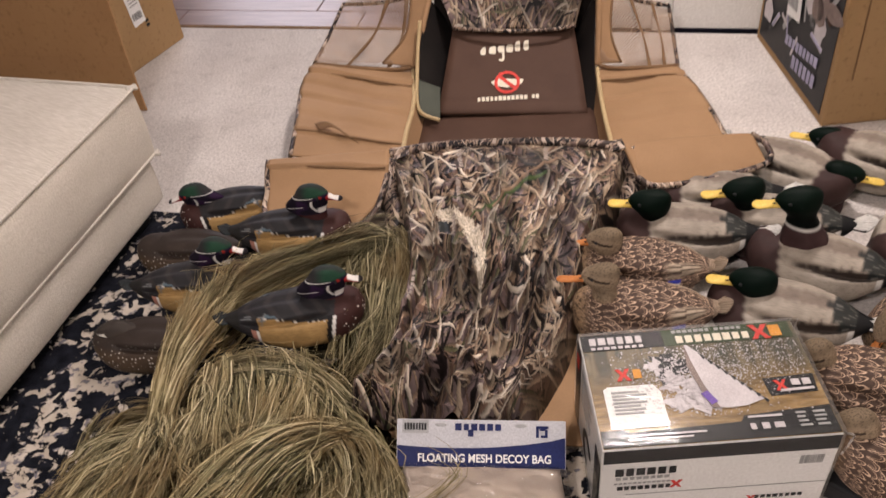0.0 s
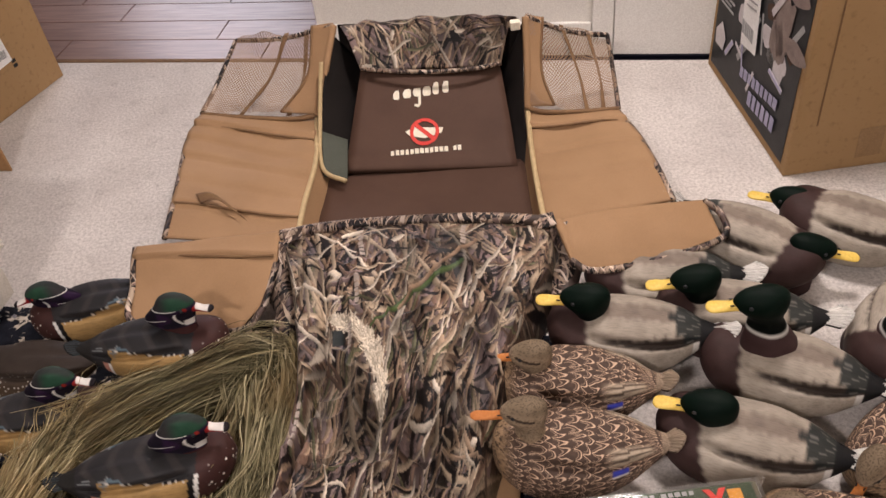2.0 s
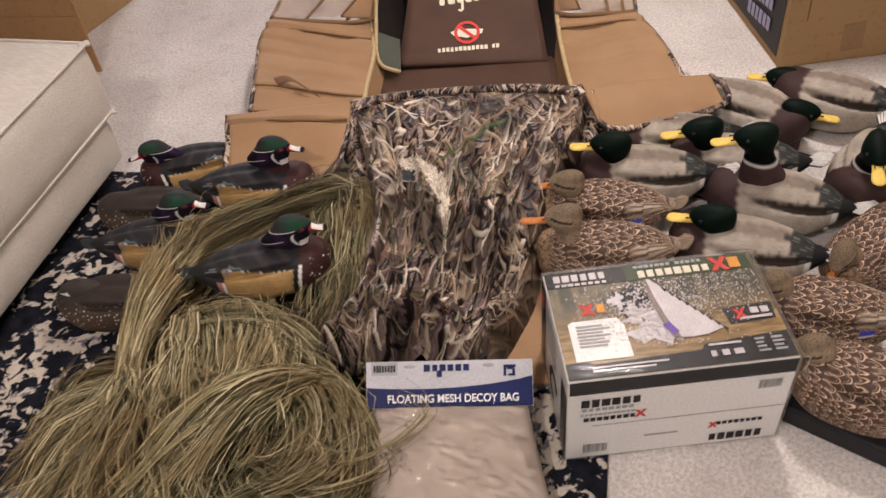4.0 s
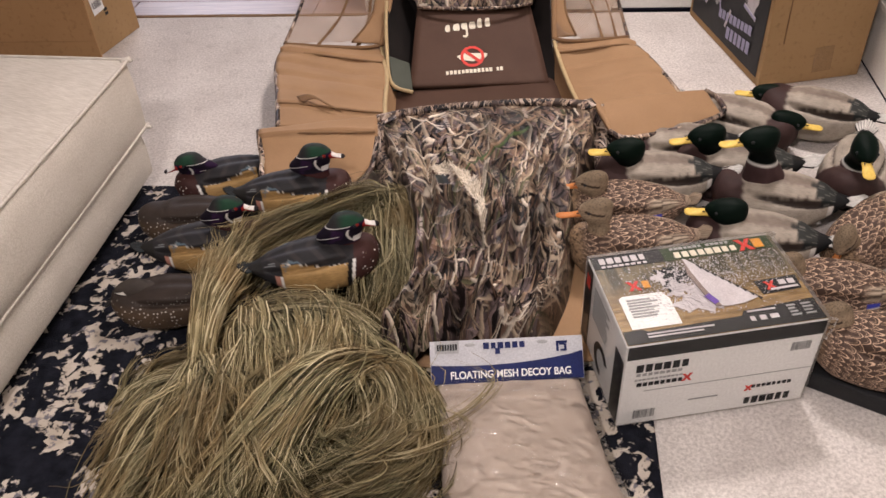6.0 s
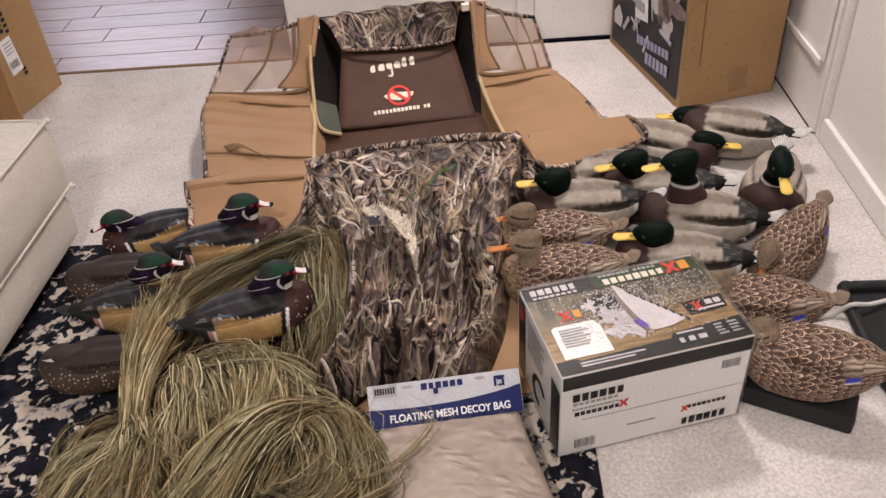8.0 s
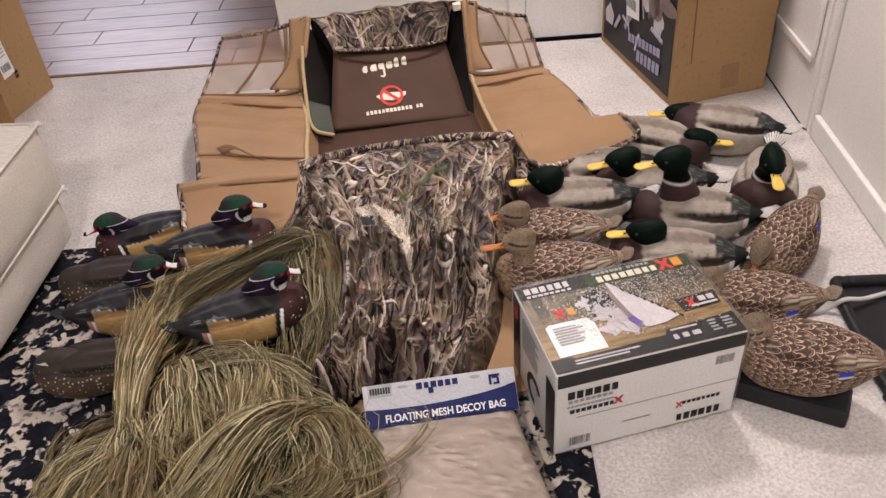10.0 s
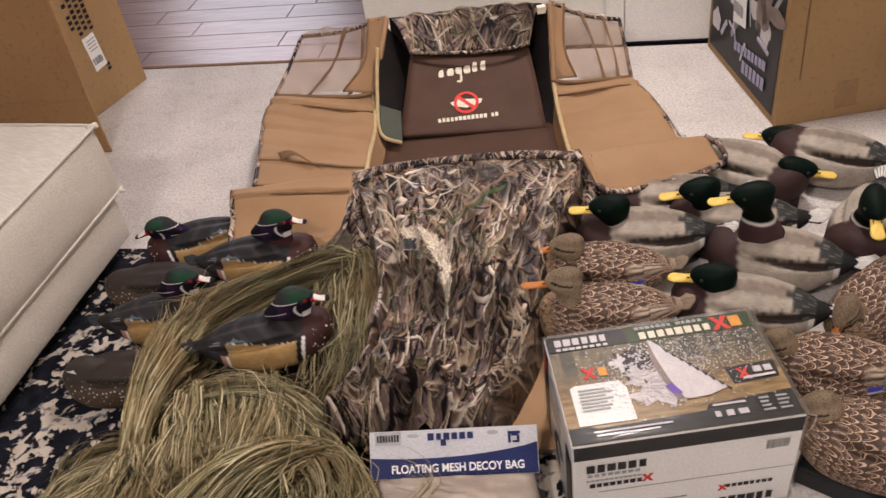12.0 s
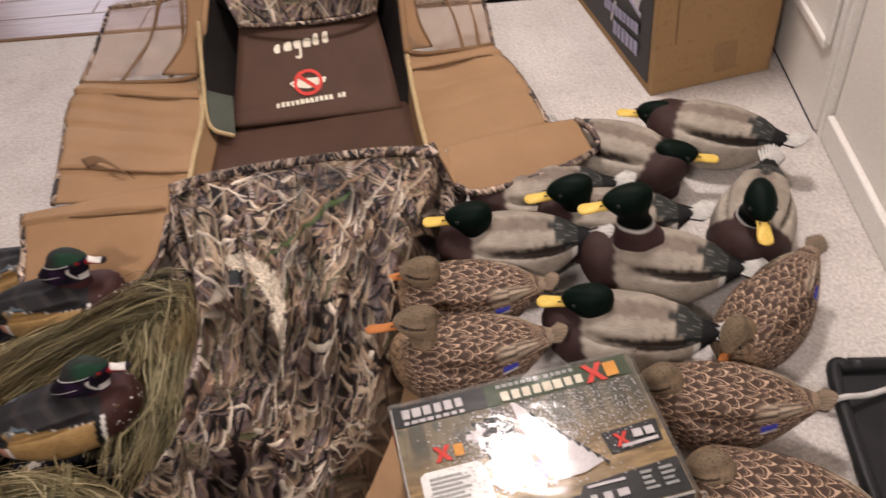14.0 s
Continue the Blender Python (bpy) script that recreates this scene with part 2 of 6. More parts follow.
def photo_material():
    """A printed photo of golden water before a dim brown bank."""
    n = Nodes("printed_photo", 0.35, spec=0.25, coat=0.1)
    y = n.node("ShaderNodeSeparateXYZ", Vector=n.coord).outputs[1]
    far = n.node("ShaderNodeMath", i0=y, i1=4.0)
    far.operation = "MULTIPLY"
    ripple = n.noise(1.0, 4.0, n.map((22, 110, 20)))
    water = n.mix(n.ramp(ripple, 0.35, 0.68), (0.150, 0.088, 0.028), (0.360, 0.235, 0.098))
    trunk = n.noise(1.0, 3.0, n.map((70, 7, 20)))
    bank = n.mix(n.ramp(trunk, 0.40, 0.62), (0.060, 0.052, 0.032), (0.185, 0.145, 0.085))
    bank = n.mix(n.ramp(n.noise(60.0, 3.0), 0.5, 0.7), bank, (0.055, 0.060, 0.045))
    n.colour(n.mix(n.ramp(far.outputs[0], 0.40, 0.66), water, bank))
    return n.bump(n.noise(14.0, 3.0, distort=1.0), 0.25, 0.004).m


CARPET, RUG, WOOD = carpet_material(), rug_material(), wood_material()
CAMO, CAMO_PRINT = camo_material("camo_cloth", False), camo_material("camo_cloth_printed", True)
WALL = mottled("wall_paint", (0.76, 0.72, 0.67), (0.80, 0.76, 0.71), 2.0, 0.7, 250.0, 0.1)
TRIM = mottled("trim_paint", (0.78, 0.75, 0.70), (0.82, 0.79, 0.75), 3.0, 0.35, 200.0, 0.05)
CEIL = mottled("ceiling_paint", (0.8, 0.79, 0.76), (0.84, 0.83, 0.8), 2.0, 0.9, 120.0, 0.3)
GAP = mottled("gap_shade", (0.012, 0.012, 0.02), (0.02, 0.02, 0.04), 20.0)
TAN = mottled("tan_canvas", (0.285, 0.170, 0.088), (0.335, 0.205, 0.110), 7.0, 0.75, 700.0, 0.35, 0.0008, 0.25)
# dark brown of straps and trims, also of the painted fold shade
TRIM_CREASE = mottled("trim_crease_brown", (0.16, 0.09, 0.05), (0.2, 0.12, 0.06), 40.0)
PIPING = mottled("piping", (0.42, 0.31, 0.17), (0.5, 0.38, 0.21), 60.0, 0.7)
BROWN = mottled("brown_canvas", (0.064, 0.033, 0.022), (0.080, 0.043, 0.029), 8.0, 0.7, 600.0, 0.35, 0.0008, 0.25)
DARKCLOTH = mottled("dark_lining", (0.006, 0.0045, 0.004), (0.012, 0.009, 0.008), 9.0, 0.8, 400.0)
OLIVE = mottled("olive_lining", (0.055, 0.062, 0.048), (0.075, 0.082, 0.065), 9.0, 0.7, 400.0)
NET = netting_material()
CREAMPRINT = mottled("cream_print", (0.72, 0.65, 0.52), (0.8, 0.74, 0.62), 50.0, 0.6)
REDPRINT = mottled("red_print", (0.60, 0.045, 0.035), (0.66, 0.06, 0.045), 50.0, 0.5)
SOFA = None
CARD = cardboard_material("cardboard", (0.33, 0.205, 0.098), (0.37, 0.235, 0.118))
CARD2 = cardboard_material("cardboard_dark", (0.33, 0.185, 0.085), (0.37, 0.215, 0.10))
GRASS, GRASS_PALE = grass_material("raffia_strand", (0.80, 0.76, 0.70)), grass_material("raffia_pale_strand", (1.18, 1.12, 1.04))
# near-black: the deep shade between raffia strands, put into the underlay's colour
THATCH_SHADE = mottled("raffia_deep_shade", (0.02, 0.017, 0.009), (0.06, 0.05, 0.025), 40.0, 0.8, 160.0, 0.9, 0.006)
PHOTO = photo_material()
BLACKPRINT = mottled("black_print", (0.010, 0.010, 0.011), (0.018, 0.018, 0.02), 20.0, 0.4, coat=0.0)
GREENPRINT = mottled("green_print", (0.025, 0.042, 0.018), (0.04, 0.06, 0.025), 30.0, 0.4)
WHITEPRINT = mottled("white_board", (0.80, 0.79, 0.78), (0.85, 0.84, 0.83), 6.0, 0.4, 200.0, 0.06, coat=0.25)
GREYPRINT = mottled("grey_print", (0.30, 0.30, 0.30), (0.38, 0.38, 0.38), 40.0, 0.5)
SILVERPRINT = mottled("silver_card", (0.40, 0.40, 0.43), (0.56, 0.56, 0.58), 3.5, 0.55, 300.0, 0.05)
BLUEPRINT = mottled("blue_card", (0.007, 0.012, 0.065), (0.012, 0.02, 0.10), 12.0, 0.5)
ORANGEPRINT = mottled("orange_print", (0.62, 0.26, 0.03), (0.7, 0.33, 0.05), 40.0, 0.4)
LILACPRINT = mottled("lilac_print", (0.34, 0.33, 0.48), (0.42, 0.40, 0.55), 40.0, 0.5)
PURPLEPRINT = mottled("purple_print", (0.12, 0.06, 0.34), (0.16, 0.08, 0.4), 40.0, 0.4)
PALEPRINT = mottled("pale_print", (0.48, 0.44, 0.46), (0.62, 0.58, 0.6), 25.0, 0.35, coat=0.5)
TAUPEPRINT = mottled("taupe_print", (0.16, 0.115, 0.10), (0.26, 0.20, 0.18), 25.0, 0.4)
TAPE = mottled("parcel_tape", (0.25, 0.15, 0.07), (0.30, 0.185, 0.09), 20.0, 0.3, coat=0.3)
CLEAR = film_material("clear_film", 0.05, 1.0, (22, 60, 40), 0.008, 0.75)
WRAP = film_material("shrink_film", 0.08, 0.45, (9, 24, 11), 0.003, 0.36)
MESHBAG = mottled("brown_mesh_cloth", (0.42, 0.345, 0.29), (0.48, 0.40, 0.34), 14.0, 0.7, 500.0, 0.5)
BLACKPLASTIC = mottled("black_plastic", (0.013, 0.013, 0.014), (0.022, 0.022, 0.024), 15.0, 0.45, 300.0, 0.3)
CABLE = mottled("grey_cable", (0.5, 0.49, 0.47), (0.58, 0.57, 0.55), 30.0, 0.5)
PAINTED = attr_material("decoy_paint", 0.6, 1.0)
PAINTED_SMOOTH = attr_material("decoy_head_paint", 0.55, gloss=0.07)
PAINTED_SPOT = attr_material("decoy_spotted_paint", 0.55, 1.0, True)
HENFEATHER = hen_material()
YELLOWBILL = mottled("yellow_bill", (0.66, 0.44, 0.08), (0.74, 0.53, 0.13), 60.0, 0.45, 200.0, 0.2)
ORANGEBILL = mottled("orange_bill", (0.42, 0.14, 0.035), (0.50, 0.19, 0.055), 60.0, 0.45, 200.0, 0.2)


def sofa_material():
    n = Nodes("cream_chenille", 0.9, spec=0.15)
    rib = n.noise(1.0, 3.0, n.map((30, 260, 260), 12))
    c = n.mix(n.ramp(rib, 0.3, 0.7), (0.52, 0.475, 0.41), (0.66, 0.615, 0.55))
    c = n.mix(n.ramp(n.noise(9.0, 3.0), 0.35, 0.7), c, n.mix(0.85, (0.3, 0.26, 0.2), c))
    n.colour(c)
    return n.bump(rib, 0.7, 0.003).m


SOFA = sofa_material()

# --- mesh helpers ---


def mesh_from(name, verts, faces, material=None, smooth=True):
    me = bpy.data.meshes.new(name)
    me.from_pydata([tuple(v) for v in verts], [], faces)
    me.update()
    if smooth:
        me.polygons.foreach_set("use_smooth", [True] * len(me.polygons))
    if material:
        me.materials.append(material)
    return me


def thing(name, me=None, at=None, label="", category="", group="", kind=""):
    ob = new(name, me)
    if at is not None:
        ob.matrix_world = at
    return tagged(ob, label, category, group, kind)


def part(name, me, parent, label=""):
    ob = new(name, me)
    ob.parent = parent
    if name in ("print", "splash_print", "raffia"):
        tagged(ob, kind="stuff")
    return tagged(ob, label)


def bm_mesh(name, bm, material, smooth=False):
    me = bpy.data.meshes.new(name)
    bmesh.ops.recalc_face_normals(bm, faces=bm.faces)
    bm.to_mesh(me)
    bm.free()
    if smooth:
        me.polygons.foreach_set("use_smooth", [True] * len(me.polygons))
    me.materials.append(material)
    return me


def block(name, lo, hi, material, bevel=0.0, m=None, segments=2):
    """A bevelled box between two corners, turned by m."""
    bm = bmesh.new()
    bmesh.ops.create_cube(bm, size=1)
    for v in bm.verts:
        v.co = Vector([lo[i] + (v.co[i] + 0.5) * (hi[i] - lo[i]) for i in range(3)])
    if bevel:
        bmesh.ops.bevel(bm, geom=bm.edges[:], offset=bevel, segments=segments, affect="EDGES", profile=0.5)
    if m is not None:
        bm.transform(m)
    return bm_mesh(name, bm, material)


def catmull(keys, n):
    """n points along a smooth curve through the keys (rows of any width)."""
    k = np.array(keys, float)
    k = np.vstack([2 * k[0] - k[1], k, 2 * k[-1] - k[-2]])
    out = []
    for s in np.linspace(0, len(keys) - 1, n):
        i = min(int(s), len(keys) - 2)
        f = s - i
        a, b, c, d = k[i], k[i + 1], k[i + 2], k[i + 3]
        out.append(0.5 * (2 * b + (c - a) * f + (2 * a - 5 * b + 4 * c - d) * f * f + (3 * b - a - 3 * c + d) * f ** 3))
    return np.array(out)


def tube(name, keys, radius, material, n=24, sides=8):
    p = catmull(keys, n)
    verts, faces = [], []
    for i in range(n):
        d = Vector(p[min(i + 1, n - 1)] - p[max(i - 1, 0)]).normalized()
        s = d.cross(Vector((0, 0, 1)))
        s = s.normalized() if s.length > 1e-4 else Vector((1, 0, 0))
        u = s.cross(d)
        for j in range(sides):
            a = 2 * math.pi * j / sides
            verts.append(Vector(p[i]) + radius * (math.cos(a) * s + math.sin(a) * u))
    for i in range(n - 1):
        for j in range(sides):
            k = (j + 1) % sides
            faces.append((i * sides + j, i * sides + k, (i + 1) * sides + k, (i + 1) * sides + j))
    faces += [tuple(range(sides))[::-1], tuple(range((n - 1) * sides, n * sides))]
    return mesh_from(name, verts, faces, material)


def lumps(p, scale, amp, seed=0.0):
    return amp * noise.noise(Vector((p[0] * scale + seed, p[1] * scale - seed, p[2] * scale + 2 * seed)))


def slab(name, rail_a, rail_b, material, thick=0.012, nu=24, nv=18, puff=0.0, wob=0.004, folds=(), wob_scale=9.0, uv=True):
    """A padded cloth panel between two smooth rails. folds: (place along, depth, width) of stitched creases across it."""
    a, b = catmull(rail_a, nu), catmull(rail_b, nu)
    top, low = [], []
    for i in range(nu):
        u = i / (nu - 1)
        for j in range(nv):
            v = j / (nv - 1)
            p = a[i] * (1 - v) + b[i] * v
            edge = min(1, 5 * min(u, 1 - u, v, 1 - v))
            h = puff * (16 * u * (1 - u) * v * (1 - v)) ** 0.6 + lumps(p, wob_scale, wob, thick * 50) * (0.35 + 0.65 * edge)
            for at, depth, width in folds:
                d = (u - at - 0.015 * math.sin(5 * v)) / width
                h += depth * (0.5 - 0.5 * math.tanh(2 * d)) * math.exp(-max(0.0, -d) * 0.12) - 0.5 * depth * math.exp(-d * d)
            top.append((p[0], p[1], p[2] + h))
            low.append((p[0], p[1], p[2] + min(0.0, 0.4 * h) - thick * (0.25 + 0.75 * edge)))
    verts = top + low
    n = nu * nv
    faces = []
    for i in range(nu - 1):
        for j in range(nv - 1):
            q = (i * nv + j, (i + 1) * nv + j, (i + 1) * nv + j + 1, i * nv + j + 1)
            faces += [q, tuple(n + k for k in q[::-1])]
    rim = [j for j in range(nv)] + [i * nv + nv - 1 for i in range(1, nu)] + [(nu - 1) * nv + j for j in range(nv - 2, -1, -1)] + [i * nv for i in range(nu - 2, 0, -1)]
    for k in range(len(rim)):
        p, q = rim[k], rim[(k + 1) % len(rim)]
        faces.append((p, q, n + q, n + p))
    return mesh_from(name, verts, faces, material)


def sheet(name, rail_a, rail_b, material, nu=16, nv=16, sag=0.0, wob=0.005):
    """A thin cloth with uv in metres."""
    a, b = catmull(rail_a, nu), catmull(rail_b, nu)
    verts, uvs, faces = [], [], []
    for i in range(nu):
        for j in range(nv):
            u, v = i / (nu - 1), j / (nv - 1)
            p = a[i] * (1 - v) + b[i] * v
            h = -sag * 16 * u * (1 - u) * v * (1 - v) + lumps(p, 14, wob)
            verts.append((p[0], p[1], p[2] + h))
            uvs.append((u * np.linalg.norm(a[-1] - a[0]), v * np.linalg.norm(b[i] - a[i])))
    for i in range(nu - 1):
        for j in range(nv - 1):
            faces.append((i * nv + j, (i + 1) * nv + j, (i + 1) * nv + j + 1, i * nv + j + 1))
    me = mesh_from(name, verts, faces, material)
    layer = me.uv_layers.new(name="UVMap")
    for loop in me.loops:
        layer.data[loop.index].uv = uvs[loop.vertex_index]
    return me


def plates(name, frame_m, rects, material, lift=0.001, thick=0.0008):
    """Printed patches on a flat face: rows of (x, y, width, height, turn) in the face's own plane."""
    verts, faces = [], []
    for x, y, w, h, turn in rects:
        c, s = math.cos(radians(turn)), math.sin(radians(turn))
        k = len(verts)
        for z in (lift, lift + thick):
            for dx, dy in ((-w / 2, -h / 2), (w / 2, -h / 2), (w / 2, h / 2), (-w / 2, h / 2)):
                verts.append(frame_m @ Vector((x + c * dx - s * dy, y + s * dx + c * dy, z)))
        faces += [(k + 4, k + 5, k + 6, k + 7), (k + 3, k + 2, k + 1, k)]
        faces += [(k + i, k + (i + 1) % 4, k + 4 + (i + 1) % 4, k + 4 + i) for i in range(4)]
    return mesh_from(name, verts, faces, material, False)


def poly_plate(name, frame_m, outlines, material, lift=0.0012):
    verts, faces = [], []
    for outline in outlines:
        k = len(verts)
        m = len(outline)
        verts += [frame_m @ Vector((x, y, lift)) for x, y in outline]
        verts += [frame_m @ Vector((x, y, lift - 0.0008)) for x, y in outline]
        faces += [tuple(range(k, k + m)), tuple(range(k + 2 * m - 1, k + m - 1, -1))]
        faces += [(k + i, k + m + i, k + m + (i + 1) % m, k + (i + 1) % m) for i in range(m)]
    return mesh_from(name, verts, faces, material, False)


def glyphs(x, y, height, count, pitch, rng, skew=0.0):
    """Plain letter-sized bars in a row."""
    out = []
    for k in range(count):
        w = pitch * rng.uniform(0.62, 0.82)
        out.append((x + (k + 0.5) * pitch, y + skew * k, w, height * rng.uniform(0.9, 1.0), 0))
    return out


def bars(x, y, width, height, rows, rng):
    """Lines of small print as plain bars."""
    out = []
    for k in range(rows):
        w = width * rng.uniform(0.65, 1.0)
        out.append((x + w / 2, y - k * height * 2.1, w, height, 0))
    return out


def barcode(x, y, w, h, rng, count=16):
    return [(x + w * (k + rng.uniform(0.2, 0.8)) / count, y, w / count * rng.uniform(0.3, 0.75), h, 0) for k in range(count)]


def face_frame(origin, right, up):
    """A flat face's own plane: its origin and its two directions."""
    r = Vector(right).normalized()
    n = r.cross(Vector(up)).normalized()
    u = n.cross(r)
    m = Matrix((r, u, n)).transposed().to_4x4()
    return Matrix.Translation(origin) @ m


def lettering(name, text, m, size, material, squeeze=1.0):
    cu = bpy.data.curves.new(name, "FONT")
    cu.body, cu.size, cu.extrude, cu.align_x, cu.align_y = text, size, 0.0005, "CENTER", "CENTER"
    cu.offset = size * 0.018
    tmp = new(name, cu)
    me = bpy.data.meshes.new_from_object(tmp.evaluated_get(bpy.context.evaluated_depsgraph_get()))
    bpy.data.objects.remove(tmp)
    me.transform(m @ Matrix.Diagonal((squeeze, 1, 1, 1)))
    me.materials.clear()
    me.materials.append(material)
    return me


# --- the room ---

thing("floor", block("floor", (-4.8, -4.2, -0.1), (1.10, 1.945, 0.0), CARPET, 0, ROOM), None, "pale beige cut-pile carpet floor", "carpet", kind="structure")
hall = thing("floor_hall", block("floor_hall", (-4.8, 1.949, -0.1), (1.10, 6.0, -0.012), GAP, 0, ROOM), None, "dark brown wood plank floor of the hall", "wood floor", kind="structure")
thing("threshold", block("threshold", (-4.8, 1.938, -0.02), (-0.672, 1.956, 0.004), TRIM_CREASE, 0.002, ROOM), None, "dark thin edge strip between carpet and wood", "threshold", kind="structure")
thing("wall_north", block("wall_north", (-0.672, 1.985, 0), (1.35, 2.10, 2.45), WALL, 0.003, ROOM), None, "white painted wall beside the hall opening", "wall", kind="structure")
thing("wall_hall", block("wall_hall", (-4.92, 6.0, 0), (1.2, 6.12, 2.45), WALL, 0, ROOM), None, "pale painted wall at the end of the hall", "wall", kind="structure")
thing("wall_west", block("wall_west", (-4.92, -4.2, 0), (-4.8, 6.0, 2.45), WALL, 0, ROOM), None, "pale painted side wall", "wall", kind="structure")
thing("wall_south", block("wall_south", (-4.92, -4.32, 0), (1.35, -4.2, 2.45), WALL, 0, ROOM), None, "pale painted wall behind the room", "wall", kind="structure")
thing("wall_east", block("wall_east", (1.055, -4.2, 0), (1.20, 1.165, 2.45), WALL, 0.004, ROOM), None, "warm white painted wall with a low baseboard", "wall", kind="structure")
thing("wall_hall_east", block("wall_hall_east", (1.10, 2.10, 0), (1.20, 6.0, 2.45), WALL, 0, ROOM), None, "pale painted hall side wall", "wall", kind="structure")
thing("ceiling", block("ceiling", (-4.92, -4.32, 2.45), (1.35, 6.12, 2.55), CEIL, 0, ROOM), None, "plain white ceiling", "ceiling", kind="structure")
thing("baseboard", block("baseboard", (1.036, -4.2, 0.002), (1.0535, 1.160, 0.075), TRIM, 0.005, ROOM), None, "white painted baseboard with a rounded top edge", "baseboard", kind="structure")

# panelled white door in the east side, shut
door = thing("door_1", block("door_1", (1.030, 1.19, 0.008), (1.10, 1.985, 2.05), TRIM, 0.002, ROOM), None, "white painted panel door standing shut", "door", kind="structure")
part("panel_moulding", block("panel_moulding", (1.018, 1.235, 0.205), (1.0285, 1.94, 0.228), TRIM, 0.004, ROOM), door)
part("panel_moulding", block("panel_moulding", (1.018, 1.215, 0.228), (1.0285, 1.235, 1.95), TRIM, 0.004, ROOM), door)
# near-black strip fills the gap, its colour standing in for the shade there
part("gap_shade", block("gap_shade", (1.031, 1.20, 0.0005), (1.09, 1.98, 0.0065), GAP, 0, ROOM), door, "dark strip for the shade in the gap under the door")
thing("trim", block("trim", (1.036, 1.1665, 0.0), (1.12, 1.188, 2.1), TRIM, 0.003, ROOM), None, "white door casing", "door casing", kind="structure")

# white door in the north wall, shut
door = thing("door_2", block("door_2", (0.255, 1.965, 0.008), (1.02, 1.984, 2.05), TRIM, 0.002, ROOM), None, "plain white painted door standing shut", "door", kind="structure")
part("gap_shade", block("gap_shade", (0.255, 1.966, 0.0005), (1.02, 1.983, 0.0065), GAP, 0, ROOM), door, "dark strip for the shade in the gap under the door")
thing("trim", block("trim", (0.19, 1.960, 0.0), (0.2525, 1.984, 2.1), TRIM, 0.003, ROOM), None, "white door casing", "door casing", kind="structure")
thing("baseboard", block("baseboard", (-0.676, 1.972, 0.0), (0.189, 1.984, 0.11), TRIM, 0.004, ROOM), None, "white painted baseboard", "baseboard", kind="structure")

# ceiling lights
for x, y in ((0.66, 1.37), (-0.75, -1.30)):
    lamp = thing("ceiling_light", None, pose(x, y, 2.45), "round white flush ceiling light, switched on", "ceiling light", "ceiling lights")
    n = Nodes("lamp_glass", 0.4)
    n.colour((0.9, 0.88, 0.82))
    n.b.inputs["Emission Color"].default_value = (1.0, 0.88, 0.75, 1)
    n.b.inputs["Emission Strength"].default_value = 5.0
    bm = bmesh.new()
    bmesh.ops.create_cone(bm, cap_ends=True, segments=32, radius1=0.17, radius2=0.18, depth=0.02, matrix=pose(0, 0, -0.012))
    part("base", bm_mesh("base", bm, TRIM), lamp)
    bm = bmesh.new()
    bmesh.ops.create_uvsphere(bm, u_segments=24, v_segments=12, radius=1, matrix=Matrix.Translation((0, 0, -0.022)) @ Matrix.Diagonal((0.15, 0.15, 0.045, 1)))
    part("shade", bm_mesh("shade", bm, n.m, True), lamp)

# rug
thing("rug", block("rug", (-2.6, -1.9, 0.001), (0.218, 0.82, 0.011), RUG, 0.003, ROOM), None, "navy and cream distressed pattern low-pile rug", "rug")


# --- ottoman ---
def cushion_block(name, lo, hi, bulge, material, n=22):
    """A soft upholstered block with rounded edges and slightly full faces."""
    verts, faces = [], []
    mid = [(p + q) / 2 for p, q in zip(lo, hi)]
    half = [(q - p) / 2 for p, q in zip(lo, hi)]
    for axis in range(3):
        for sign in (-1, 1):
            k = len(verts)
            for i in range(n + 1):
                for j in range(n + 1):
                    u, v = [math.sin(math.pi / 2 * (2 * t / n - 1)) for t in (i, j)]
                    p = [0.0, 0.0, 0.0]
                    p[axis], p[(axis + 1) % 3], p[(axis + 2) % 3] = sign, u, v
                    r = 0.022
                    inner = [max(-1, min(1, c)) * (h - r) for c, h in zip(p, half)]
                    d = Vector([c * h - e for c, h, e in zip(p, half, inner)])
                    d = d.normalized() * r if d.length > 1e-6 else d
                    q = Vector(inner) + d
                    q[axis] += sign * bulge * (1 - u ** 4) * (1 - v ** 4)
                    q += Vector(mid)
                    verts.append(q + Vector((0, 0, lumps(q, 9, 0.003))))
            for i in range(n):
                for j in range(n):
                    f = (k + i * (n + 1) + j, k + (i + 1) * (n + 1) + j, k + (i + 1) * (n + 1) + j + 1, k + i * (n + 1) + j + 1)
                    faces.append(f if sign > 0 else f[::-1])
    bm = bmesh.new()
    bm.from_mesh(mesh_from(name, verts, faces))
    bmesh.ops.remove_doubles(bm, verts=bm.verts, dist=0.0008)
    return bm_mesh(name, bm, material, True)


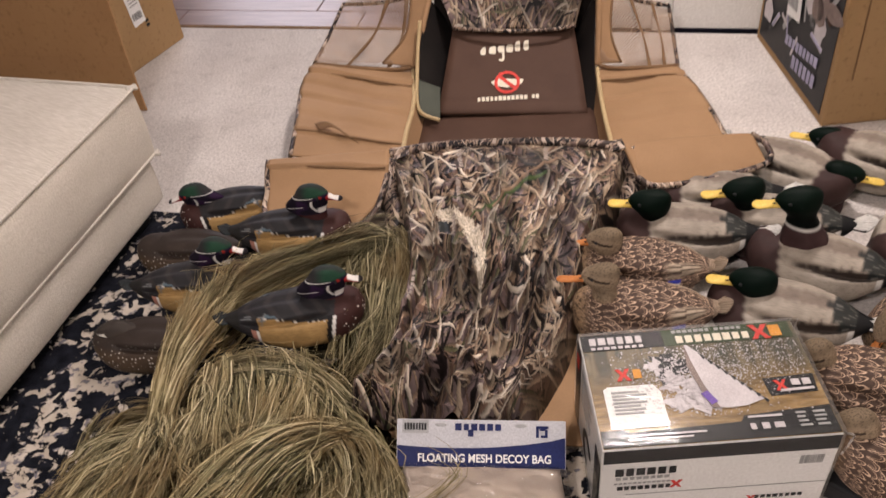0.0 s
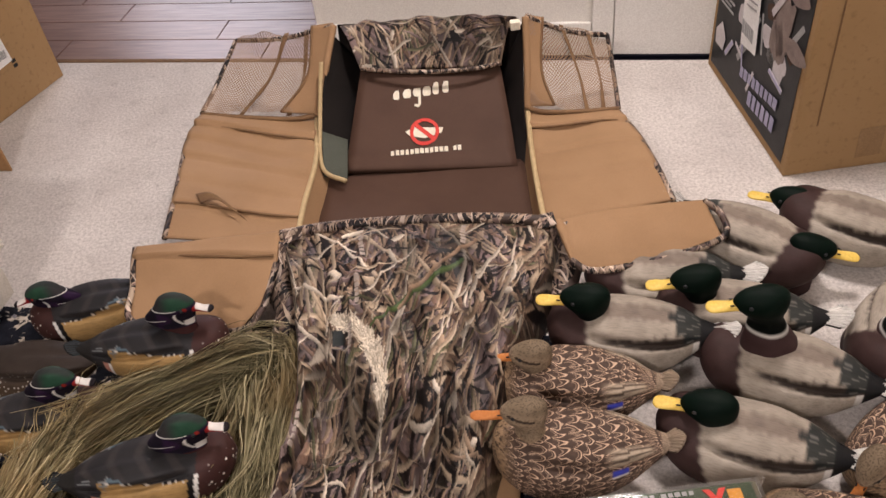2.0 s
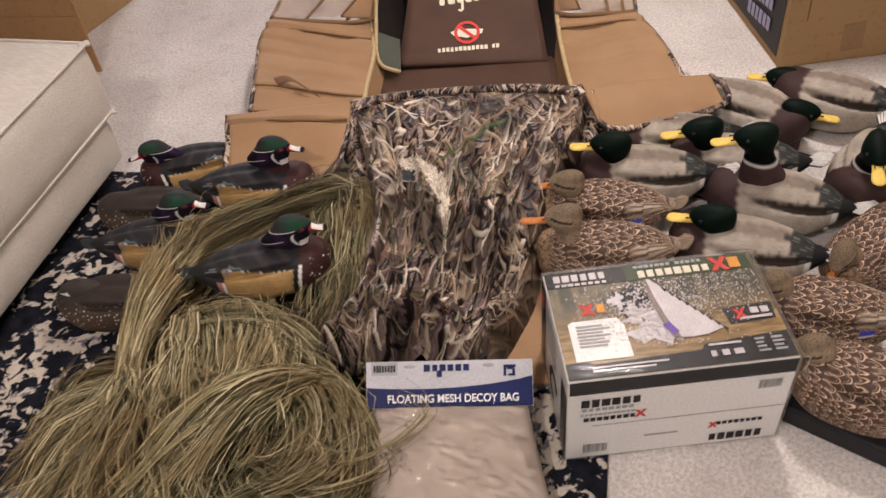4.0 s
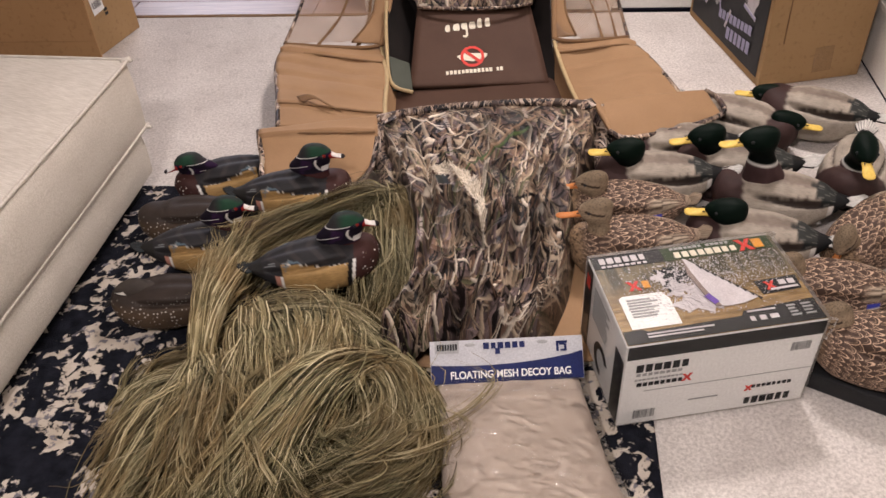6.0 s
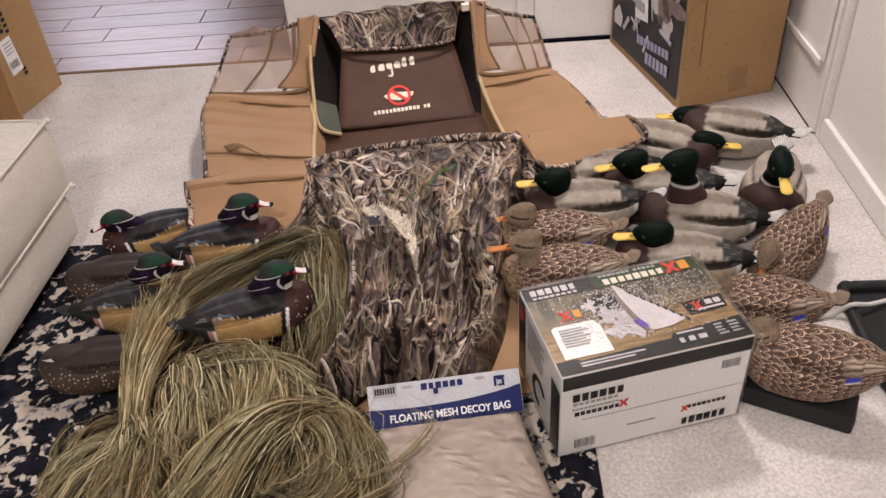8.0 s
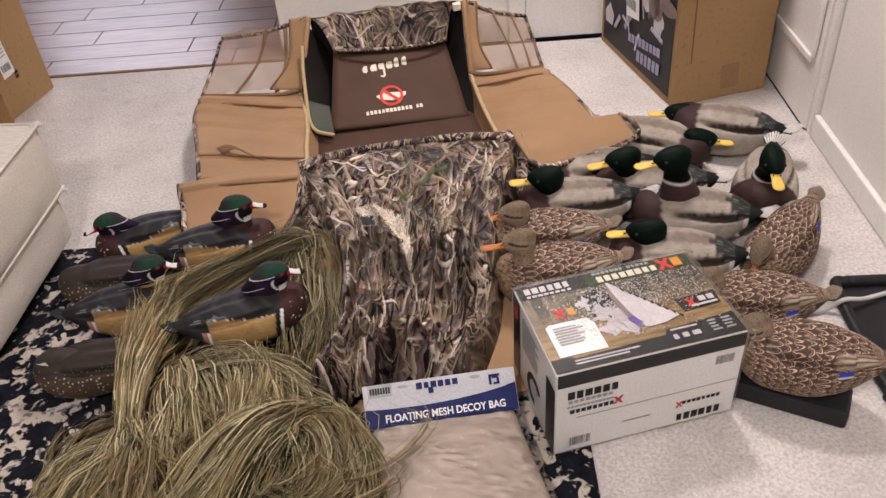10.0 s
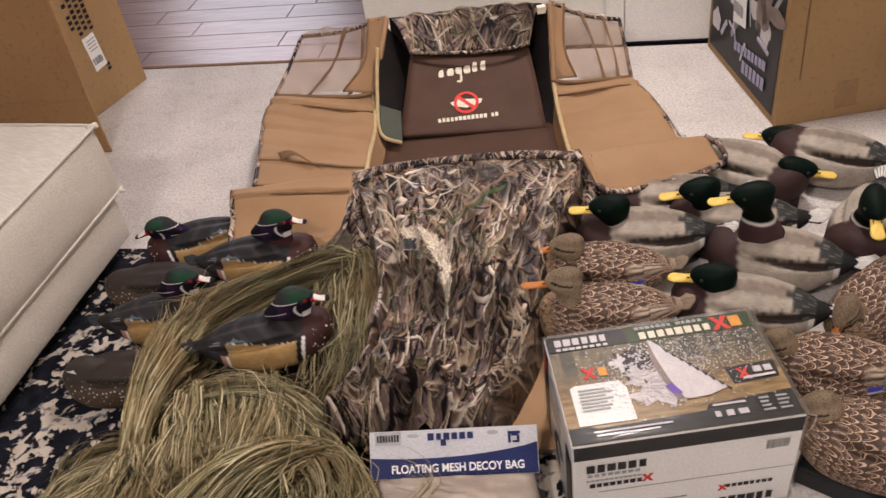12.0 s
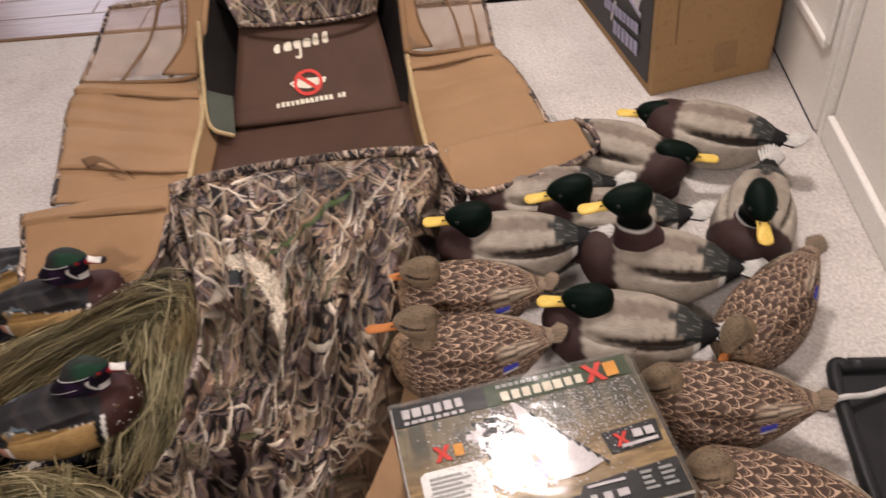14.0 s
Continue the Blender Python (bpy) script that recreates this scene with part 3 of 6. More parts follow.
def ottoman():
    at = Matrix.Translation((-0.850, 1.055, 0)) @ pose(0, 0, 0, 0, 0, -15.7)
    ob = thing("ottoman", None, at, "cream chenille upholstered ottoman with piped seams", "ottoman")
    part("base", cushion_block("base", (-1.15, -1.25, 0.055), (-0.012, -0.012, 0.205), 0.004, SOFA), ob)
    part("cushion", cushion_block("cushion", (-1.165, -1.265, 0.195), (0.004, 0.004, 0.405), 0.012, SOFA), ob)
    z = 0.396
    part("piping", tube("piping", [(0.0, -1.2, z), (0.005, -0.6, z + 0.001), (0.001, -0.04, z - 0.001), (-0.012, -0.012, z), (-0.04, 0.001, z - 0.001), (-0.6, 0.005, z), (-1.1, 0.0, z)], 0.005, SOFA, 80), ob)
    z = 0.201
    part("piping", tube("piping", [(-0.004, -1.2, z), (-0.003, -0.6, z), (-0.006, -0.04, z), (-0.015, -0.015, z), (-0.04, -0.006, z), (-0.6, -0.003, z), (-1.1, -0.004, z)], 0.005, SOFA, 80), ob)
    for x, y in ((-0.085, -0.10), (-1.08, -0.10), (-0.085, -1.15), (-1.08, -1.15)):
        part("foot", block("foot", (x - 0.035, y - 0.035, 0.012), (x + 0.035, y + 0.035, 0.07), BLACKPLASTIC, 0.006), ob, "short dark foot")


ottoman()


# --- cartons ---
def big_carton():
    """The tall carton with the printed dark side."""
    at = Matrix.Translation((0.965, 1.20, 0)) @ pose(0, 0, 0, 0, 0, 1.5)
    ob = thing("carton", None, at, "tall brown cardboard carton with a dark printed side", "cardboard box", "cartons")
    w, d, h = 0.335, 0.555, 0.72
    part("body", block("body", (0, 0, 0.001), (w, d, h), CARD, 0.004), ob)
    rng = random.Random(4)
    f = face_frame((0, d, 0), (0, -1, 0), (0, 0, 1))
    part("printed_panel", plates("printed_panel", f, [(d / 2, h / 2 + 0.006, d - 0.045, h - 0.04, 0)], BLACKPRINT), ob, "dark printed picture panel")
    pale, dim, lilac, brown = [], [], [], []
    for k in range(46):
        x, y = rng.uniform(0.12, d - 0.08), rng.uniform(0.10, h - 0.06)
        (pale if rng.random() < 0.45 else dim).append((x, y, rng.uniform(0.008, 0.02), rng.uniform(0.05, 0.15), rng.choice((-35, -20, 15, 70, 80))))
    for k in range(12):
        x, y = rng.uniform(0.15, d - 0.06), rng.uniform(0.15, h - 0.1)
        brown.append([(x + 0.05 * math.cos(a) * (1 + 0.3 * math.cos(2 * a)), y + 0.026 * math.sin(a)) for a in np.linspace(0, 6.0, 14)])
    def patch(x, y, rx, ry, turn):
        c, s, ph = math.cos(turn), math.sin(turn), rng.uniform(0, 6)
        out = []
        for a in np.linspace(0, 2 * math.pi, 18)[:-1]:
            r = 1 + 0.22 * math.sin(2 * a + ph) + 0.12 * math.sin(5 * a + ph)
            p, q = rx * r * math.cos(a), ry * r * math.sin(a)
            out.append((x + c * p - s * q, y + s * p + c * q))
        return out

    soft = [patch(rng.uniform(0.17, d - 0.11), rng.uniform(0.20, h - 0.10), rng.uniform(0.03, 0.075), rng.uniform(0.015, 0.035), rng.uniform(0, 3)) for k in range(26)]
    part("print", poly_plate("print", f, soft[:9], GREYPRINT, 0.0018), ob)
    part("print", poly_plate("print", f, soft[9:14], PALEPRINT, 0.0027), ob)
    part("print", poly_plate("print", f, soft[14:20], BROWN, 0.0036), ob)
    part("print", poly_plate("print", f, soft[20:], TAUPEPRINT, 0.0044), ob)
    part("print", plates("print", f, dim[::2], GREYPRINT, 0.0022), ob)
    part("print", plates("print", f, pale[::3], PALEPRINT, 0.0050), ob)
    part("tape", plates("tape", face_frame((0, 0, 0), (1, 0, 0), (0, 0, 1)), [(0.20, 0.075, 0.062, 0.085, 3)], TAPE, 0.0006), ob, "brown parcel tape patch")
    part("print", plates("print", f, [(x, y, w0 * 0.6, h0, t) for x, y, w0, h0, t in pale[1::4]], LILACPRINT, 0.0058), ob)
    part("print", poly_plate("print", f, brown[::3], TAUPEPRINT, 0.0054), ob)
    lilac = glyphs(0.23, 0.115, 0.03, 9, 0.026, rng, 0.004) + glyphs(0.30, 0.075, 0.042, 6, 0.028, rng, 0.003)
    part("print", plates("print", f, lilac, LILACPRINT, 0.0052), ob, "lilac bars of lettering")
    part("print", plates("print", f, bars(0.05, 0.29, 0.09, 0.006, 6, rng), GREYPRINT, 0.0052), ob)
    part("print", poly_plate("print", f, [[(0.045, 0.10), (0.10, 0.10), (0.11, 0.14), (0.075, 0.175), (0.04, 0.14)]], PALEPRINT, 0.0052), ob)
    part("shipping_label", plates("shipping_label", f, [(0.245, 0.29, 0.095, 0.20, 8)], WHITEPRINT, 0.0066), ob, "white shipping label")
    part("print", plates("print", f, [(a + 0.205, b + 0.235, c, e, 8) for a, b, c, e, _ in barcode(0, 0, 0.075, 0.035, rng)] + [(0.245, 0.30 + 0.016 * k, 0.06, 0.005, 8) for k in range(5)], GREYPRINT, 0.0078), ob)
    part("tape", plates("tape", face_frame((0, 0, 0), (1, 0, 0), (0, 0, 1)), [(0.052, h / 2, 0.004, h * 0.6, 1)], TRIM_CREASE, 0.0006), ob)


def open_carton():
    """The carton beyond the ottoman, its flap hanging down."""
    ang = -26.6
    at = Matrix.Translation((-1.083, 2.155, 0)) @ pose(0, 0, 0, 0, 0, ang)
    ob = thing("carton", None, at, "open brown cardboard carton with a white shipping label", "cardboard box", "cartons")
    d, w, h = 0.42, 0.62, 0.66
    t = 0.006
    part("side", block("side", (-t, -d, 0.001), (0, 0, h), CARD, 0.0015), ob)
    part("side", block("side", (-w, -d, 0.001), (-w + t, 0, h), CARD, 0.0015), ob)
    part("side", block("side", (-w + t, -t, 0.001), (-t, 0, h), CARD, 0.0015), ob)
    part("side", block("side", (-w + t, -d, 0.001), (-t, -d + t, h), CARD2, 0.0015), ob)
    part("bottom", block("bottom", (-w + t, -d + t, 0.001), (-t, -t, 0.008), CARD2), ob)
    f = face_frame((0, -d, 0), (0, 1, 0), (0, 0, 1))
    rng = random.Random(8)
    part("shipping_label", plates("shipping_label", f, [(0.235, 0.205, 0.060, 0.125, 4)], WHITEPRINT, 0.001), ob, "white shipping label")
    part("print", plates("print", f, [(a + 0.213, b + 0.175, c, e, 4) for a, b, c, e, _ in barcode(0, 0, 0.045, 0.025, rng)] + [(0.235, 0.215 + 0.012 * k, 0.04, 0.004, 4) for k in range(4)], GREYPRINT, 0.0022), ob)
    ink = []
    for k in range(4):
        ink += [(0.185 + 0.026 * k, 0.295 + 0.020 * j - 0.01 * k, 0.017, rng.uniform(0.010, 0.014), 2) for j in range(12) if rng.random() < 0.85]
    ink += [(0.272, 0.125 + 0.016 * j, 0.016, 0.011, 2) for j in range(2)]
    part("print", plates("print", f, ink, BLACKPRINT, 0.001), ob, "black bars of lettering")
    # the long flap, standing out past the ottoman
    inv = at.inverted()
    m = inv @ Matrix.Translation((-1.092, 1.625, 0)) @ pose(0, 0, 0, 0, 0, -12)
    part("flap", block("flap", (-0.85, 0, 0.002), (0, 0.007, 0.20), CARD2, 0.0015, m), ob, "hanging cardboard flap")
    part("flap", block("flap", (-0.85, -0.001, 0.2005), (0, 0.006, 0.70), CARD2, 0.0015, m @ Matrix.Translation((0, 0, 0.2)) @ pose(0, 0, 0, -3) @ Matrix.Translation((0, 0, -0.2))), ob, "creased cardboard flap")


big_carton()
open_carton()


# --- layout blind ---
BACK_A = [(-0.118, 1.372, 0.048), (-0.085, 1.50, 0.122), (-0.045, 1.66, 0.212)]
BACK_B = [(0.326, 1.330, 0.030), (0.325, 1.46, 0.10), (0.318, 1.62, 0.195)]


def on_backrest(me, lift):
    """Lays a printed mark on the face of the backrest."""
    a, b = catmull(BACK_A, 80), catmull(BACK_B, 80)
    for v in me.vertices:
        best = None
        for p, q in zip(a, b):
            t = (v.co.x - p[0]) / (q[0] - p[0])
            r = p + (q - p) * t
            if best is None or abs(r[1] - v.co.y) < best[0]:
                best = (abs(r[1] - v.co.y), r[2])
        v.co.z = best[1] + lift
    return me


WINDOW_PIPE = [(-0.152, 1.608, 0.238), (-0.163, 1.564, 0.184), (-0.172, 1.487, 0.128), (-0.177, 1.399, 0.082), (-0.162, 1.350, 0.066), (-0.112, 1.312, 0.062)]


def layout_blind():
    ob = thing("layout_blind", None, Matrix.Identity(4), "open layout hunting blind of tan canvas, brown backrest and camouflage cloth", "hunting blind")
    # inner floor, sides and backrest
    part("floor_panel", slab("floor_panel", [(-0.215, 0.93, 0.045), (-0.165, 1.40, 0.03)], [(0.345, 0.86, 0.045), (0.345, 1.36, 0.03)], BROWN, 0.02, wob=0.004, folds=((0.93, 0.004, 0.015),)), ob, "dark brown canvas floor")
    part("base_sheet", slab("base_sheet", [(-0.24, 0.22, 0.022), (-0.24, 1.75, 0.022)], [(0.165, 0.16, 0.030), (0.20, 0.40, 0.034), (0.40, 1.65, 0.022)], TAN, 0.012, 60, 40, wob=0.010, wob_scale=14), ob, "tan canvas base")
    part("backrest", slab("backrest", BACK_A, BACK_B, BROWN, 0.03, wob=0.0, folds=((0.02, 0.004, 0.02), (0.115, 0.006, 0.018))), ob, "dark brown padded backrest")
    part("side_lining", slab("side_lining", [(-0.178, 1.352, 0.055), (-0.165, 1.53, 0.15), (-0.125, 1.71, 0.27)], [(-0.105, 1.392, 0.018), (-0.06, 1.56, 0.05), (-0.02, 1.72, 0.10)], DARKCLOTH, 0.008), ob)
    part("side_lining", slab("side_lining", [(0.318, 1.335, 0.014), (0.315, 1.50, 0.05), (0.31, 1.66, 0.10)], [(0.358, 1.32, 0.03), (0.365, 1.46, 0.10), (0.385, 1.60, 0.29)], DARKCLOTH, 0.008), ob)
    part("window_lining", slab("window_lining", [(-0.170, 1.345, 0.060), (-0.170, 1.47, 0.115)], [(-0.110, 1.330, 0.056), (-0.105, 1.46, 0.085)], OLIVE, 0.006), ob, "olive grey lining")
    part("back_wall", slab("back_wall", [(-0.115, 1.70, 0.06), (-0.105, 1.735, 0.275)], [(0.385, 1.63, 0.06), (0.375, 1.60, 0.30)], DARKCLOTH, 0.008), ob)
    # camouflage hood over the top of the backrest
    hood = slab("hood", [(-0.052, 1.600, 0.205), (-0.075, 1.66, 0.262), (-0.098, 1.732, 0.272), (-0.10, 1.79, 0.21)], [(0.318, 1.560, 0.195), (0.345, 1.59, 0.278), (0.368, 1.595, 0.308), (0.38, 1.66, 0.22)], CAMO_PRINT, 0.012, 130, 260, puff=0.012, wob=0.016, wob_scale=19)
    img, step, blade = reed_print(0.46, 0.30, 21)
    part("hood", lay_print(hood, img, step, [(0.46 * (k % 260) / 260, 0.29 * (1 - (k % 33800) // 260 / 130)) for k in range(2 * 33800)]), ob, "camouflage cloth hood")
    part("hood_hem", tube("hood_hem", [(-0.050, 1.606, 0.205), (0.02, 1.575, 0.208), (0.14, 1.548, 0.205), (0.25, 1.548, 0.200), (0.320, 1.566, 0.196)], 0.006, CAMO, 40), ob)
    part("tag", block("tag", (0.347, 1.545, 0.296), (0.372, 1.565, 0.318), CREAMPRINT, 0.002), ob, "small white sewn tag")
    # tan side wings
    left_in = [(-0.186, 1.545, 0.10), (-0.186, 1.37, 0.085), (-0.205, 1.20, 0.09), (-0.215, 1.05, 0.10)]
    left_out = [(-0.499, 1.585, 0.130), (-0.527, 1.48, 0.122), (-0.520, 1.28, 0.125), (-0.515, 1.09, 0.132)]
    part("wing", slab("wing", left_in, left_out, TAN, 0.016, 60, 30, 0.010, 0.012, ((0.16, 0.016, 0.014), (0.32, 0.008, 0.03), (0.46, 0.010, 0.018), (0.62, 0.006, 0.03), (0.80, 0.012, 0.014)), 9), ob, "tan canvas side wing")
    right_in = [(0.375, 1.475, 0.09), (0.362, 1.33, 0.085), (0.352, 1.18, 0.09), (0.345, 1.02, 0.10)]
    right_out = [(0.596, 1.395, 0.118), (0.622, 1.28, 0.115), (0.632, 1.15, 0.118), (0.632, 1.02, 0.125)]
    part("wing", slab("wing", right_in, right_out, TAN, 0.016, 60, 30, 0.010, 0.012, ((0.16, 0.014, 0.014), (0.40, 0.008, 0.020), (0.66, 0.010, 0.03)), 9), ob, "tan canvas side wing")
    # lower flaps
    fl_a = [(-0.235, 1.020, 0.168), (-0.242, 0.94, 0.150), (-0.262, 0.865, 0.128), (-0.318, 0.800, 0.105)]
    fl_b = [(-0.562, 1.035, 0.158), (-0.560, 0.99, 0.150), (-0.553, 0.93, 0.138), (-0.545, 0.845, 0.125)]
    part("flap", slab("flap", fl_a, fl_b, TAN, 0.016, 50, 30, 0.010, 0.010, ((0.28, 0.014, 0.018),), 9), ob, "tan canvas foot flap")
    fr_a = [(0.352, 0.945, 0.172), (0.45, 0.962, 0.170), (0.58, 0.968, 0.165), (0.680, 0.966, 0.162)]
    fr_b = [(0.372, 0.855, 0.140), (0.42, 0.828, 0.128), (0.56, 0.838, 0.130), (0.690, 0.868, 0.140)]
    part("flap", slab("flap", fr_a, fr_b, TAN, 0.016, 60, 30, 0.012, 0.010, ((0.06, 0.006, 0.02),), 9), ob, "tan canvas foot flap")
    # dark tubes across the panels, standing in for the shade in their folds
    for a, b, at in ((left_in, left_out, 0.17), (left_in, left_out, 0.81), (right_in, right_out, 0.17), (fl_a, fl_b, 0.29)):
        p, q = catmull(a, 60)[int(at * 59)], catmull(b, 60)[int(at * 59)]
        keys = [p + (q - p) * f + np.array((0, -0.008 * math.sin(5 * f) + 0.004, 0.0055 + 0.007 * math.sin(math.pi * f))) for f in (0.02, 0.25, 0.5, 0.75, 0.98)]
        part("crease_shade", tube("crease_shade", keys, 0.0035, TRIM_CREASE, 30, 6), ob, "dark line standing in for crease shade")
    # camouflage binding along the outer edges
    for keys in (left_out, [fl_b[0], fl_b[1], fl_b[2], fl_b[3], (-0.44, 0.815, 0.112), fl_a[3], (-0.275, 0.835, 0.118), fl_a[2], fl_a[1]], right_out, [fr_a[3], (0.705, 0.925, 0.152), fr_b[3], fr_b[2], fr_b[1], fr_b[0]]):
        part("binding", tube("binding", [(x, y, z - 0.002) for x, y, z in keys], 0.0075, CAMO, 50, 7), ob, "camouflage edge binding")
    for keys in (left_in, right_in):
        part("piping", tube("piping", [(x, y, z + 0.008) for x, y, z in keys], 0.007, PIPING, 40, 8), ob, "pale tan piping")
        part("inner_wall", slab("inner_wall", keys, [(x + (0.03 if x < 0 else -0.02), y, 0.022) for x, y, z in keys], TAN, 0.006, wob=0.006), ob)
    part("piping", tube("piping", WINDOW_PIPE, 0.006, PIPING, 50), ob, "pale tan piping")
    # netting beside the hood
    lm_a, lm_b = [(-0.112, 1.70, 0.292), (-0.15, 1.62, 0.20), (-0.186, 1.545, 0.115)], [(-0.410, 1.825, 0.218), (-0.46, 1.70, 0.165), (-0.499, 1.59, 0.135)]
    rm_a, rm_b = [(0.392, 1.595, 0.305), (0.385, 1.53, 0.20), (0.375, 1.475, 0.105)], [(0.622, 1.655, 0.190), (0.612, 1.52, 0.145), (0.598, 1.40, 0.122)]
    for a, b in ((lm_a, lm_b), (rm_a, rm_b)):
        part("netting", sheet("netting", a, b, NET, 30, 30, sag=0.034, wob=0.034), ob, "brown see-through netting")
        part("binding", tube("binding", b, 0.006, CAMO, 30, 7), ob)
        part("binding", tube("binding", [a[0], [(p + q) / 2 + d for p, q, d in zip(a[0], b[0], (0, -0.006, -0.012))], b[0]], 0.007, CAMO, 30, 7), ob)
        part("trim_band", tube("trim_band", [[p + (q - p) * 0.02 for p, q in zip(a[2], b[2])], [p + (q - p) * 0.22 - d for p, q, d in zip(a[2], b[2], (0, 0.014, 0.002))], [p + (q - p) * 0.65 - d for p, q, d in zip(a[2], b[2], (0, 0.012, 0.0))], b[2]], 0.007, TRIM_CREASE, 30, 7), ob)
        part("trim_band", tube("trim_band", a, 0.010, TAN, 30, 7), ob)
        wide = [np.array(p) * (1 - k) + np.array(q) * k + np.array((0, 0, 0.010 - e)) for p, q, k, e in zip(a, b, (0.20, 0.16, 0.30), (0, 0.014, 0))]
        part("net_border", slab("net_border", [(p[0], p[1], p[2] + 0.008) for p in a], wide, TAN, 0.008, 30, 10, wob=0.006), ob, "tan canvas border of the netting")
        part("trim_band", tube("trim_band", wide, 0.004, TRIM_CREASE, 30, 6), ob)
        for k, e in (((0.46, 0.66), (0.26, 0.24)) if a is lm_a else ((0.42, 0.66), (0.74, 0.84))):
            p0, p1 = np.array(a[0]) * (1 - k) + np.array(b[0]) * k, np.array(a[2]) * (1 - e) + np.array(b[2]) * e
            mid = (p0 + p1) / 2 + np.array((0.012, 0, -0.020))
            d = (np.array(b[0]) - np.array(a[0])) * 0.026
            part("strap", slab("strap", [p0 - d, mid - d * 0.5, p1 - d], [p0 + d, mid + d * 0.7, p1 + d], TRIM_CREASE, 0.003, 24, 5, wob=0.010, wob_scale=20), ob, "dark brown webbing strap")
    part("pull_strap", slab("pull_strap", [(-0.462, 1.230, 0.140), (-0.42, 1.215, 0.150), (-0.375, 1.175, 0.140), (-0.335, 1.125, 0.135)], [(-0.445, 1.195, 0.138), (-0.405, 1.19, 0.146), (-0.365, 1.155, 0.137), (-0.328, 1.115, 0.132)], TRIM_CREASE, 0.003, 18, 5, wob=0.003), ob, "brown webbing pull strap")
    # printed marks on the backrest
    f = face_frame((0.003, 1.402, 0.0735), (0.187, -0.006, -0.016), (0.01, 0.146, 0.074))
    part("print", on_backrest(poly_plate("print", f, plain_mark(0.012, 0.150, 0.036), CREAMPRINT, 0.004), 0.0015), ob, "cream printed mark")
    cx, cy = 0.092, 0.052
    ring = []
    for k in range(36):
        a, b = 2 * math.pi * k / 36, 2 * math.pi * (k + 1) / 36
        ring.append([(cx + r * math.cos(t) * 1.02, cy + r * math.sin(t)) for r, t in ((0.038, a), (0.038, b), (0.029, b), (0.029, a))])
    ring.append([(cx - 0.028, cy + 0.019), (cx - 0.020, cy + 0.026), (cx + 0.028, cy - 0.019), (cx + 0.020, cy - 0.026)])
    part("print", on_backrest(poly_plate("print", f, [[(cx + x * 0.050, cy + y * 0.013) for x, y in ((-1, 0.4), (-0.5, 1.2), (0.3, 0.8), (1, 0.6), (0.9, -0.5), (0, -1.4), (-0.8, -0.6))]], CREAMPRINT, 0.004), 0.0015), ob, "plain cream patch")
    part("print", on_backrest(poly_plate("print", f, ring, REDPRINT, 0.0052), 0.0030), ob, "red printed ring with a bar")
    rng = random.Random(3)
    part("print", on_backrest(plates("print", f, glyphs(0.0, 0.0, 0.014, 12, 0.0128, rng) + glyphs(0.164, 0.0, 0.014, 2, 0.0118, rng), CREAMPRINT, 0.0035), 0.0015), ob, "cream bars of lettering")
    # the camouflage foot bag
    part("foot_bag", foot_bag(), ob, "wrinkled camouflage cloth foot bag")
    part("rolled_hem", tube("rolled_hem", [(-0.235, 1.016, 0.160), (-0.12, 1.006, 0.176), (0.05, 0.988, 0.182), (0.22, 0.968, 0.180), (0.352, 0.952, 0.164)], 0.0125, CAMO, 50, 10), ob, "rolled camouflage hem")
    for x, y in ((-0.205, 1.012), (0.335, 0.962)):
        part("corner_patch", slab("corner_patch", [(x - 0.02, y - 0.03, 0.165), (x - 0.018, y + 0.01, 0.168)], [(x + 0.022, y - 0.035, 0.178), (x + 0.02, y + 0.006, 0.176)], CAMO, 0.012, wob=0.01), ob)
    for keys in ([(-0.225, 1.0, 0.14), (-0.25, 0.93, 0.10), (-0.225, 0.86, 0.08), (-0.24, 0.78, 0.05)], [(0.365, 0.95, 0.15), (0.385, 0.90, 0.11), (0.36, 0.85, 0.08), (0.35, 0.76, 0.05)]):
        part("bunched_cloth", tube("bunched_cloth", keys, 0.030, CAMO, 30, 10), ob)


def plain_mark(x0, y0, h):
    """Six plain rounded shapes in a row, one with a tail."""
    out = []
    for k in range(6):
        x = x0 + k * 0.0265
        y = y0 + 0.0016 * k
        if k == 2:
            out.append([(x + 0.003, y - 0.026), (x + 0.014, y - 0.030), (x + 0.021, y - 0.022), (x + 0.021, y + h * 0.72), (x + 0.004, y + h * 0.70), (x, y + h * 0.4), (x + 0.004, y + 0.002), (x + 0.014, y), (x + 0.014, y - 0.020), (x + 0.004, y - 0.020)])
        else:
            w = 0.0215 if k not in (0, 4, 5) else 0.0165
            t = h * (0.95 if k >= 4 else 0.74)
            out.append([(x + 0.003, y), (x + w - 0.003, y), (x + w, y + 0.005), (x + w, y + t - 0.004), (x + w - 0.004, y + t), (x + 0.005, y + t - 0.002), (x, y + t * 0.6), (x, y + 0.006)])
    return out


